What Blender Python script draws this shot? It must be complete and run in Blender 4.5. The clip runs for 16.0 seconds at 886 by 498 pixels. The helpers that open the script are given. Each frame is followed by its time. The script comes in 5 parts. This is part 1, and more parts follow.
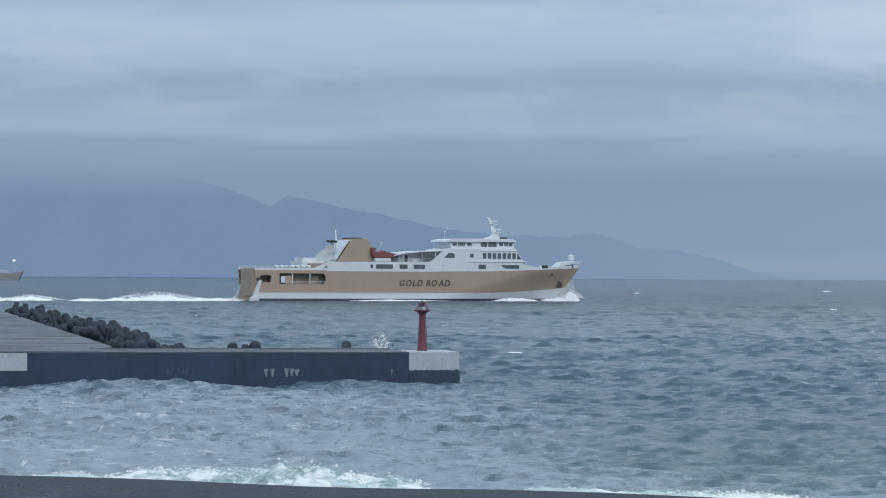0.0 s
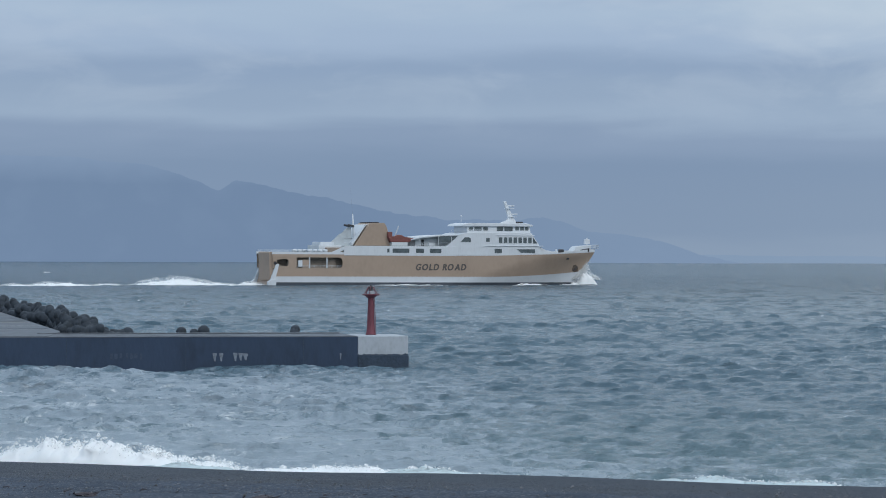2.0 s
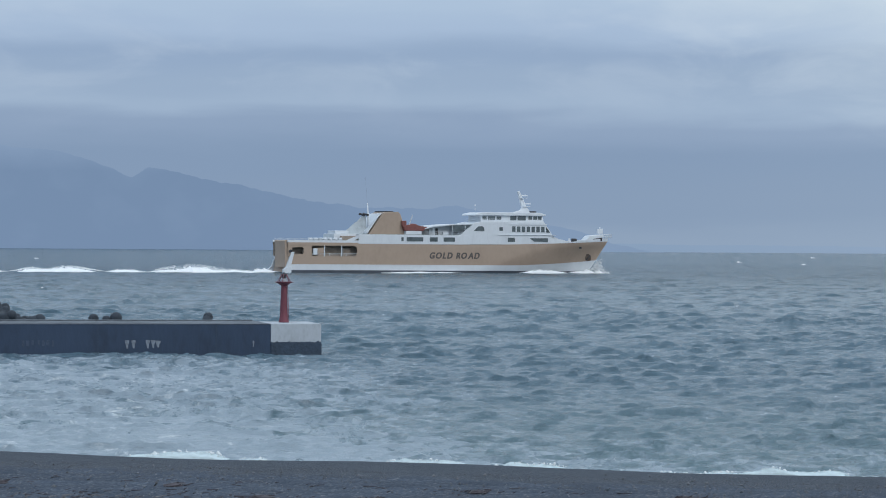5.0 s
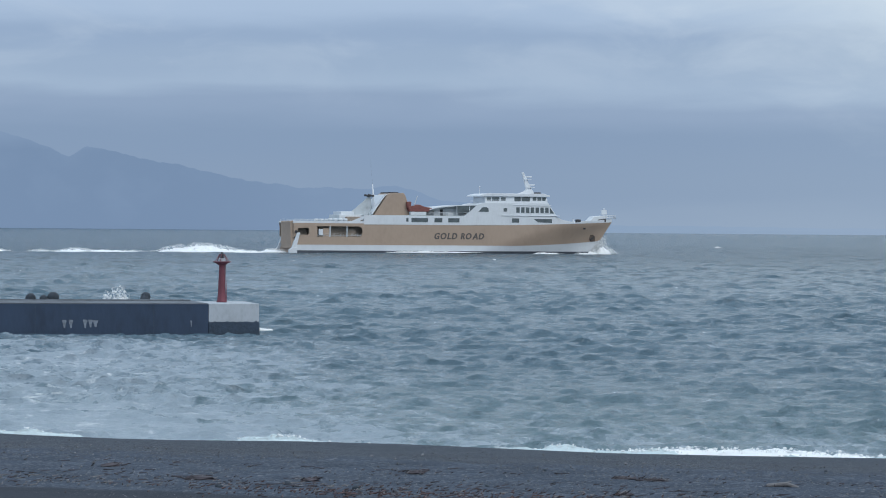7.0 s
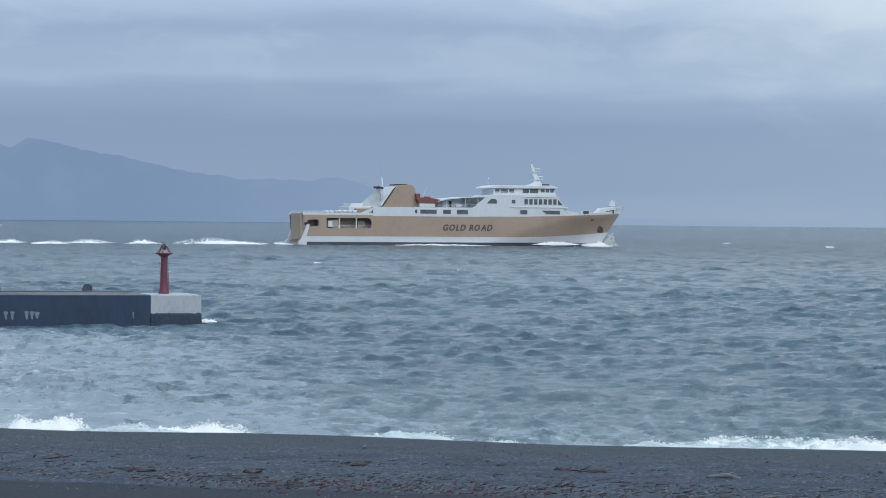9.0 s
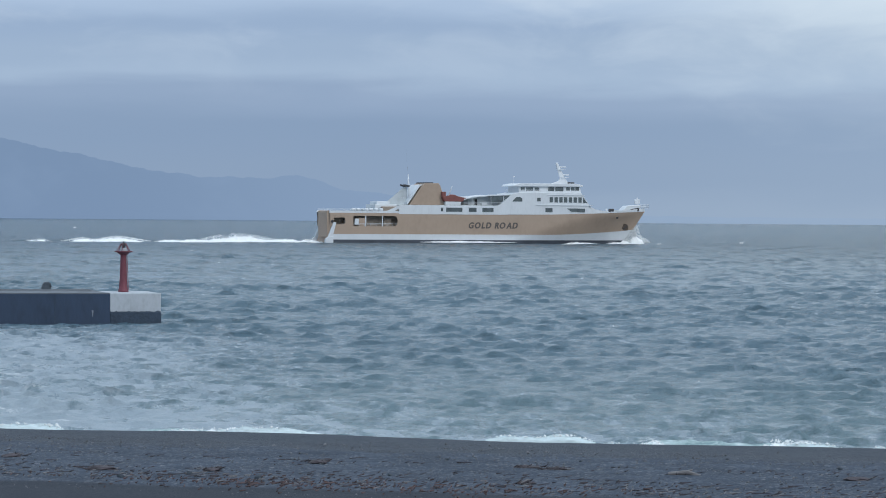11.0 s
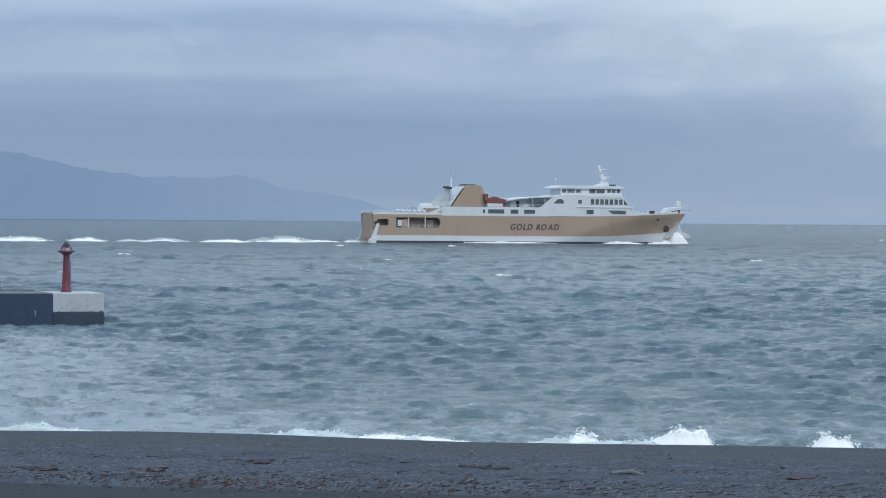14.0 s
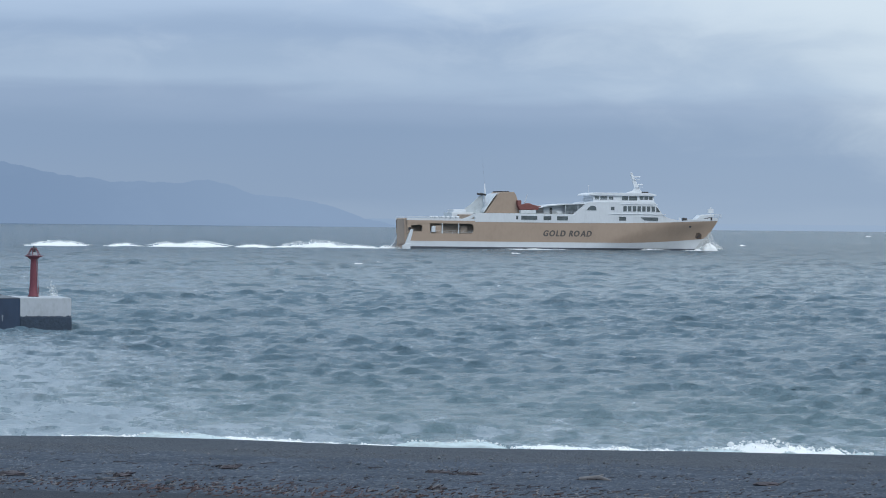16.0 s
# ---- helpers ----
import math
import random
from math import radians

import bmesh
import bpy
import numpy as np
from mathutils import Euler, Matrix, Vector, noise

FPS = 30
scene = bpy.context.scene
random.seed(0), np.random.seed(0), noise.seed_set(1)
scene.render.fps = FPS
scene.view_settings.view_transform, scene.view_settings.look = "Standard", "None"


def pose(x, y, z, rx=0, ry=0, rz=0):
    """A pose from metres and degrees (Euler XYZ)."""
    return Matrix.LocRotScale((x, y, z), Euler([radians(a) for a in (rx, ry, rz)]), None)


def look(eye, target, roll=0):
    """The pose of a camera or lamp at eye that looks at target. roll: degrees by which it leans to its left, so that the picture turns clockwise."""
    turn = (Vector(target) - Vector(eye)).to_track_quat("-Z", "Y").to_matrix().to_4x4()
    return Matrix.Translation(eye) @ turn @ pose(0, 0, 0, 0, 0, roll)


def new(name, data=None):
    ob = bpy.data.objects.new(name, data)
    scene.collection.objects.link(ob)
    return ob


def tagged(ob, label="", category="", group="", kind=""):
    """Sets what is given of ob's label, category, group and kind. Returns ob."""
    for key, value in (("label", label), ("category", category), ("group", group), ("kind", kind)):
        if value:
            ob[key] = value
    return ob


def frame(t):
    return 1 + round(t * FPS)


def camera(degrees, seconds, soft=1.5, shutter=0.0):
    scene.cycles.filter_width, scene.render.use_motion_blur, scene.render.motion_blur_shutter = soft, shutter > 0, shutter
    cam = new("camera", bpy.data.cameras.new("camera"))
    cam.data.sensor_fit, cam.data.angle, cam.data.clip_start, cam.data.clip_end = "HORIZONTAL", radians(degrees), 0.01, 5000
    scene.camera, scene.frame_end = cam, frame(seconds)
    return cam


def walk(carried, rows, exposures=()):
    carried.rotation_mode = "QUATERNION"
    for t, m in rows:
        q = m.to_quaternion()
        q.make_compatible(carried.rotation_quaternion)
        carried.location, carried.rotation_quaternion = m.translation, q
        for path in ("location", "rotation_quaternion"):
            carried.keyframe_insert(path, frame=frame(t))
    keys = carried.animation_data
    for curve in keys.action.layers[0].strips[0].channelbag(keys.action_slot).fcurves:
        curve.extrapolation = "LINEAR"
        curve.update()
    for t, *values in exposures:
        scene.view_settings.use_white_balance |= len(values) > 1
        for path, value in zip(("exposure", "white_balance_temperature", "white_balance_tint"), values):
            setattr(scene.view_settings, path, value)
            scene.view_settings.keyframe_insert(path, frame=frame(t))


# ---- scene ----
SECONDS = 16.0
EYE = (0.0, 0.0, 9.0)
cam = camera(17.0, SECONDS, soft=1.0)
VIEW = [  # seconds, tilt, lean, turn
    (0.0, 90.455, -0.26, -0.003), (0.5, 90.415, -0.25, -0.290), (1.0, 90.342, -0.24, -0.526),
    (1.5, 90.247, -0.20, -0.760), (2.0, 90.150, -0.15, -0.993), (2.5, 90.095, -0.10, -1.226),
    (3.0, 90.074, -0.08, -1.472), (3.5, 90.062, -0.10, -1.778), (4.0, 90.040, -0.22, -2.099),
    (4.2, 90.018, -0.26, -2.235), (5.2, 89.900, -0.40, -2.760), (6.3, 89.712, -0.48, -3.356), (6.5, 89.665, -0.48, -3.497),
    (7.0, 89.551, -0.51, -3.860), (7.5, 89.460, -0.50, -4.208), (8.0, 89.410, -0.49, -4.511),
    (8.5, 89.402, -0.52, -4.768), (9.0, 89.399, -0.55, -4.971), (9.2, 89.395, -0.55, -5.045),
    (10.3, 89.375, -0.50, -5.480), (11.3, 89.358, -0.46, -5.850), (11.5, 89.365, -0.45, -5.910), (12.0, 89.416, -0.40, -6.038),
    (12.5, 89.434, -0.395, -6.185), (13.0, 89.420, -0.385, -6.370), (13.5, 89.387, -0.40, -6.595),
    (14.0, 89.364, -0.435, -6.840), (14.5, 89.355, -0.53, -7.071), (15.0, 89.380, -0.60, -7.271),
    (15.5, 89.431, -0.60, -7.407), (16.0, 89.475, -0.586, -7.458),
]
walk(cam, [(t, pose(*EYE, a, b, c)) for t, a, b, c in VIEW],
     [(0.0, 0.02), (1.3, 0.0), (2.0, -0.06), (2.5, 0.02), (3.2, 0.06), (4.2, 0.05), (7.0, 0.10), (9.0, 0.16), (12.0, 0.16), (16.0, 0.18)])


# ---- world and sun ----
def nodes_of(tree):
    tree.nodes.clear()

    def make(kind, **kw):
        n = tree.nodes.new("ShaderNode" + kind)
        ins = kw.pop("ins", {})
        for k, v in kw.items():
            if k == "operation":
                n.operation = v
            elif k == "blend":
                n.blend_type = v
            elif k == "data":
                n.data_type = v
            elif k == "interp":
                n.interpolation_type = v
            elif k == "dims":
                n.noise_dimensions = v
            elif k == "clamp":
                n.use_clamp = v
        for k, v in ins.items():
            if isinstance(v, bpy.types.NodeSocket):
                tree.links.new(v, n.inputs[k])
            else:
                n.inputs[k].default_value = v
        return n
    return make


def ramp_node(make, tree, fac, stops, interp="LINEAR"):
    n = make("ValToRGB")
    cr = n.color_ramp
    cr.interpolation = interp
    while len(cr.elements) < len(stops):
        cr.elements.new(0.5)
    for e, (p, c) in zip(cr.elements, stops):
        e.position = p
        e.color = (*c, 1) if len(c) == 3 else c
    tree.links.new(fac, n.inputs[0])
    return n.outputs["Color"]


def build_world():
    w = bpy.data.worlds.new("overcast_sky")
    scene.world = w
    w.use_nodes = True
    tr = w.node_tree
    make = nodes_of(tr)

    def m(op, a, b=0.0, c=0.0, clamp=False):
        return make("Math", operation=op, clamp=clamp, ins={0: a, 1: b, 2: c}).outputs[0]
    sky = make("TexSky")
    sky.sky_type, sky.sun_disc = "NISHITA", False
    sky.sun_elevation, sky.sun_rotation = radians(48), radians(40)
    co = make("TexCoord").outputs["Generated"]
    xyz = make("SeparateXYZ", ins={0: co})
    az = m("ARCTAN2", xyz.outputs["X"], xyz.outputs["Y"])
    el = m("ARCSINE", xyz.outputs["Z"])
    # stretched streaks of stratus
    v1 = make("CombineXYZ", ins={0: m("MULTIPLY", az, 9.0), 1: m("MULTIPLY", el, 62.0), 2: 3.1}).outputs[0]
    n1 = make("TexNoise", ins={"Vector": v1, "Scale": 1.0, "Detail": 5.0, "Roughness": 0.5, "Distortion": 0.25}).outputs["Fac"]
    v2 = make("CombineXYZ", ins={0: m("MULTIPLY", az, 22.0), 1: m("MULTIPLY", el, 60.0), 2: 9.4}).outputs[0]
    n2 = make("TexNoise", ins={"Vector": v2, "Scale": 1.0, "Detail": 6.0, "Roughness": 0.55, "Distortion": 0.4}).outputs["Fac"]
    # height in the sky, wavered by the streaks: 0 at the horizon, 1 at 6.5 degrees
    h = m("ADD", m("MULTIPLY", el, 1 / radians(6.5)), m("MULTIPLY", m("SUBTRACT", n1, 0.5), 0.16))
    band = ramp_node(make, tr, h, [
        (0.0, (0.262, 0.352, 0.485)), (0.10, (0.232, 0.322, 0.462)), (0.26, (0.220, 0.312, 0.460)),
        (0.36, (0.258, 0.352, 0.505)), (0.42, (0.325, 0.432, 0.585)), (0.48, (0.305, 0.41, 0.565)),
        (0.56, (0.285, 0.39, 0.555)), (0.66, (0.37, 0.485, 0.655)), (0.74, (0.40, 0.52, 0.68)),
        (0.84, (0.335, 0.445, 0.62)), (1.0, (0.34, 0.45, 0.63))], "EASE")
    # thinner cloud towards the east, where the picture ends in a pale glow
    g = m("ADD", m("MULTIPLY", m("SUBTRACT", az, radians(7.0)), 6.0), m("MULTIPLY", m("SUBTRACT", el, radians(3.6)), 17.0))
    g = m("ADD", g, m("MULTIPLY", m("SUBTRACT", n2, 0.45), 0.9))
    g = make("MapRange", interp="SMOOTHSTEP", ins={0: g, 1: 0.0, 2: 1.2, 3: 0.0, 4: 0.85}).outputs[0]
    east = make("MapRange", interp="SMOOTHSTEP", ins={0: az, 1: radians(4), 2: radians(18), 3: 0.0, 4: 0.18}).outputs[0]
    band = make("MixRGB", ins={0: east, 1: band, 2: (0.43, 0.55, 0.69, 1)}).outputs[0]
    c1 = make("MixRGB", ins={0: g, 1: band, 2: (0.62, 0.72, 0.80, 1)}).outputs[0]
    # soft lighter billows
    b = make("MapRange", interp="SMOOTHSTEP", ins={0: n2, 1: 0.42, 2: 0.72, 3: 0.0, 4: 0.30}).outputs[0]
    up = make("MapRange", interp="SMOOTHSTEP", ins={0: el, 1: radians(1.8), 2: radians(3.6), 3: 0.0, 4: 1.0}).outputs[0]
    c2 = make("MixRGB", ins={0: m("MULTIPLY", b, up), 1: c1, 2: (0.50, 0.60, 0.73, 1)}).outputs[0]
    # overhead the deck is brighter
    top = make("MapRange", interp="SMOOTHSTEP", ins={0: el, 1: radians(5.5), 2: radians(30), 3: 0.0, 4: 1.0}).outputs[0]
    c3 = make("MixRGB", ins={0: top, 1: c2, 2: (0.72, 0.88, 1.06, 1)}).outputs[0]
    bg1 = make("Background", ins={0: sky.outputs[0], 1: 0.05})
    bg2 = make("Background", ins={0: c3, 1: 1.0})
    mix = make("MixShader", ins={0: 0.97, 1: bg1.outputs[0], 2: bg2.outputs[0]})
    out = make("OutputWorld")
    tr.links.new(mix.outputs[0], out.inputs[0])


build_world()
sun = new("sun", bpy.data.lights.new("sun", "SUN"))
sun.data.energy, sun.data.angle, sun.data.color = 0.9, radians(30), (1.0, 0.96, 0.9)
sun.matrix_world = look((60, -40, 90), (0, 60, 0))
scene.view_settings.exposure = 0.0


# ---- materials ----
def material(name, base, rough=0.6, metal=0.0, vary=0.12, scale=1.0, bump=0.0, bump_scale=8.0, stretch=(1, 1, 1), dark=None, ior=1.45, island=False):
    """Paint, stone or metal with coarse stains and fine grain."""
    mat = bpy.data.materials.new(name)
    mat.use_nodes = True
    tr = mat.node_tree
    make = nodes_of(tr)
    co = make("TexCoord").outputs["Object"]
    mp = make("Mapping", ins={"Vector": co, "Scale": stretch}).outputs[0]
    n1 = make("TexNoise", ins={"Vector": mp, "Scale": scale, "Detail": 5.0, "Roughness": 0.6}).outputs["Fac"]
    n2 = make("TexNoise", ins={"Vector": mp, "Scale": scale * 9, "Detail": 4.0}).outputs["Fac"]
    mx = make("Math", operation="MULTIPLY_ADD", ins={0: n2, 1: 0.4, 2: make("Math", operation="MULTIPLY", ins={0: n1, 1: 0.6}).outputs[0]}).outputs[0]
    dk = dark or tuple(c * (1 - 2.2 * vary) for c in base)
    lt = tuple(min(0.95, c * (1 + 1.2 * vary)) for c in base)
    col = ramp_node(make, tr, mx, [(0.30, dk), (0.5, base), (0.72, lt)])
    if island:
        rnd = make("ObjectInfo").outputs["Random"]
        gi = make("NewGeometry").outputs["Random Per Island"]
        k = make("Math", operation="ADD", ins={0: rnd, 1: gi}).outputs[0]
        k = make("MapRange", ins={0: k, 1: 0.0, 2: 2.0, 3: 0.35, 4: 1.4}).outputs[0]
        col = make("MixRGB", blend="MULTIPLY", ins={0: 1.0, 1: col, 2: make("CombineXYZ", ins={0: k, 1: k, 2: k}).outputs[0]}).outputs[0]
    bs = make("BsdfPrincipled", ins={"Base Color": col, "Roughness": rough, "Metallic": metal, "IOR": ior})
    if bump:
        nb = make("TexNoise", ins={"Vector": mp, "Scale": bump_scale, "Detail": 5.0}).outputs["Fac"]
        bp = make("Bump", ins={"Height": nb, "Strength": bump, "Distance": 0.1}).outputs[0]
        tr.links.new(bp, bs.inputs["Normal"])
    out = make("OutputMaterial")
    tr.links.new(bs.outputs[0], out.inputs[0])
    return mat


# ferry paints hold haze: white dimmed, tan greyed, glass, lettering and antifouling lifted
WHITE = material("white_ship_paint", (0.655, 0.685, 0.715), 0.45, vary=0.05, scale=0.25, stretch=(1, 1, 0.3))
TAN = material("gold_tan_hull_paint", (0.40, 0.302, 0.232), 0.55, vary=0.05, scale=0.12, stretch=(1, 1, 0.6), bump=0.08, bump_scale=0.3)
GLASS = material("dark_window_glass", (0.095, 0.118, 0.128), 0.12, vary=0.3, scale=0.6)
INK = material("dark_grey_lettering_paint", (0.105, 0.092, 0.086), 0.6, vary=0.15, scale=0.8)
STEEL = material("grey_galvanised_steel", (0.30, 0.32, 0.34), 0.5, metal=0.3, vary=0.1, scale=0.6)
PALEGREY = material("pale_grey_ship_paint", (0.46, 0.50, 0.52), 0.5, vary=0.12, scale=0.5)
DARK = material("dark_steel", (0.04, 0.04, 0.045), 0.55, vary=0.25, scale=0.8)
# hull tan darkened, with the shade of the openings in its colour
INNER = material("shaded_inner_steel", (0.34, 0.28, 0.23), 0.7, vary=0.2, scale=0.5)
ORANGE = material("orange_red_rescue_boat_paint", (0.215, 0.075, 0.066), 0.5, vary=0.15, scale=1.5)
POCKET_SHADE = material("shaded_anchor_recess", (0.13, 0.095, 0.075), 0.8, vary=0.3, scale=0.8)
DECK = material("grey_green_deck_paint", (0.20, 0.23, 0.22), 0.7, vary=0.15, scale=0.4)
ANTIFOUL = material("dark_antifouling_paint", (0.062, 0.072, 0.092), 0.6, vary=0.2, scale=0.3)
CONCRETE = material("weathered_light_concrete", (0.36, 0.36, 0.35), 0.85, vary=0.18, scale=0.35, bump=0.3, bump_scale=5, stretch=(1, 1, 0.5))
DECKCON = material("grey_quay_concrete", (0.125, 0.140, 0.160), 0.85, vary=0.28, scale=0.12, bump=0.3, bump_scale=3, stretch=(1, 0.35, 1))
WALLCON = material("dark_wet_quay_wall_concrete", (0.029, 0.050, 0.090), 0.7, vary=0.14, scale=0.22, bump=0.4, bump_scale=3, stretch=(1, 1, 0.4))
CHIPPED = material("chipped_pale_concrete", (0.20, 0.23, 0.27), 0.85, vary=0.3, scale=2.5)
WORN = material("worn_dark_concrete", (0.052, 0.075, 0.115), 0.8, vary=0.25, scale=1.5)
ALGAE = material("dark_algae_stained_concrete", (0.036, 0.056, 0.086), 0.75, vary=0.25, scale=0.6, bump=0.6, bump_scale=4)
WHITECON = material("white_painted_concrete", (0.41, 0.44, 0.475), 0.75, vary=0.12, scale=0.45, bump=0.25, bump_scale=4, stretch=(1, 1, 0.5))
RED = material("faded_red_beacon_paint", (0.155, 0.042, 0.058), 0.55, vary=0.2, scale=0.7, stretch=(1, 1, 0.4))
ROCK = material("dark_concrete_armour_block", (0.036, 0.046, 0.059), 0.85, vary=0.3, scale=0.5, bump=0.5, bump_scale=3)
PEBBLE = material("mixed_grey_pebbles", (0.20, 0.205, 0.22), 0.85, vary=0.4, scale=3.0, island=True)
WOOD = material("bleached_driftwood", (0.175, 0.17, 0.176), 0.85, vary=0.3, scale=2.5, stretch=(0.3, 2, 2), bump=0.5, bump_scale=10)
RUST = material("reddish_bark_chips", (0.125, 0.082, 0.080), 0.9, vary=0.4, scale=3.0, island=True)
TWIG = material("brown_wrack_and_twigs", (0.062, 0.053, 0.060), 0.9, vary=0.4, scale=3.0, island=True)


def gravel_material():
    """Dry grey gravel, darker where the waves have wet the crest."""
    mat = bpy.data.materials.new("dark_grey_gravel")
    mat.use_nodes = True
    tr = mat.node_tree
    make = nodes_of(tr)
    co = make("TexCoord").outputs["Object"]
    xyz = make("SeparateXYZ", ins={0: co})
    back = make("Math", operation="SUBTRACT", ins={0: make("Math", operation="MULTIPLY_ADD", ins={0: xyz.outputs["X"], 1: -0.32, 2: 106.2}).outputs[0], 1: xyz.outputs["Y"]}).outputs[0]
    n1 = make("TexNoise", ins={"Vector": co, "Scale": 0.5, "Detail": 6.0, "Roughness": 0.65}).outputs["Fac"]
    vo = make("TexVoronoi", ins={"Vector": make("Mapping", ins={"Vector": co, "Scale": (1.0, 0.62, 1.0)}).outputs[0], "Scale": 11.0})
    n3 = make("TexNoise", ins={"Vector": co, "Scale": 26.0, "Detail": 3.0}).outputs["Fac"]
    cell = ramp_node(make, tr, vo.outputs["Color"], [(0.0, (0.048, 0.063, 0.086)), (0.5, (0.066, 0.083, 0.112)), (0.78, (0.096, 0.110, 0.136)), (1.0, (0.21, 0.215, 0.23))])
    tone = make("MapRange", ins={0: n1, 1: 0.3, 2: 0.7, 3: 0.75, 4: 1.25}).outputs[0]
    dry = make("MixRGB", blend="MULTIPLY", ins={0: 1.0, 1: cell, 2: make("CombineXYZ", ins={0: tone, 1: tone, 2: tone}).outputs[0]}).outputs[0]
    edge = make("Math", operation="MULTIPLY_ADD", ins={0: make("Math", operation="SUBTRACT", ins={0: n1, 1: 0.5}).outputs[0], 1: 7.0, 2: back}).outputs[0]
    wet = make("MapRange", interp="SMOOTHSTEP", ins={0: edge, 1: 6.0, 2: 10.0, 3: 0.75, 4: 0.0}).outputs[0]
    col = make("MixRGB", ins={0: wet, 1: dry, 2: (0.034, 0.042, 0.056, 1)}).outputs[0]
    sand = make("MapRange", interp="SMOOTHSTEP", ins={0: make("Math", operation="MULTIPLY_ADD", ins={0: n1, 1: 1.6, 2: back}).outputs[0], 1: 26.0, 2: 27.2, 3: 0.0, 4: 0.85}).outputs[0]
    col = make("MixRGB", ins={0: sand, 1: col, 2: (0.042, 0.047, 0.058, 1)}).outputs[0]
    bp = make("Bump", ins={"Height": n3, "Strength": 0.9, "Distance": 0.06}).outputs[0]
    ro = make("MapRange", ins={0: wet, 1: 0.0, 2: 0.62, 3: 0.92, 4: 0.6}).outputs[0]
    bs = make("BsdfPrincipled", ins={"Base Color": col, "Roughness": ro, "Normal": bp, "Specular IOR Level": 0.12})
    tr.links.new(bs.outputs[0], make("OutputMaterial").inputs[0])
    return mat


GRAVEL = gravel_material()


def foam_material(name, thin=0.0):
    """White froth; thin is the share of light that goes straight through."""
    mat = bpy.data.materials.new(name)
    mat.use_nodes = True
    tr = mat.node_tree
    make = nodes_of(tr)
    co = make("TexCoord").outputs["Object"]
    n = make("TexNoise", ins={"Vector": co, "Scale": 1.3, "Detail": 6.0, "Roughness": 0.65}).outputs["Fac"]
    col = ramp_node(make, tr, n, [(0.3, (0.92, 0.945, 0.95)), (0.6, (0.975, 0.98, 0.98))])
    bs = make("BsdfDiffuse", ins={"Color": col})
    # light passes through the froth as well as off it
    tl = make("BsdfTranslucent", ins={"Color": col})
    mix = make("MixShader", ins={0: 0.12, 1: bs.outputs[0], 2: tl.outputs[0]})
    sh = mix.outputs[0]
    if thin:
        sh = make("MixShader", ins={0: thin, 1: sh, 2: make("BsdfTransparent").outputs[0]}).outputs[0]
    tr.links.new(sh, make("OutputMaterial").inputs[0])
    return mat


FOAM = foam_material("white_sea_foam")
MIST = foam_material("thin_white_spray", 0.4)
GREY_FOAM = material("grey_green_broken_foam", (0.56, 0.65, 0.67), 0.75, vary=0.16, scale=1.1, stretch=(0.6, 1, 1.6))


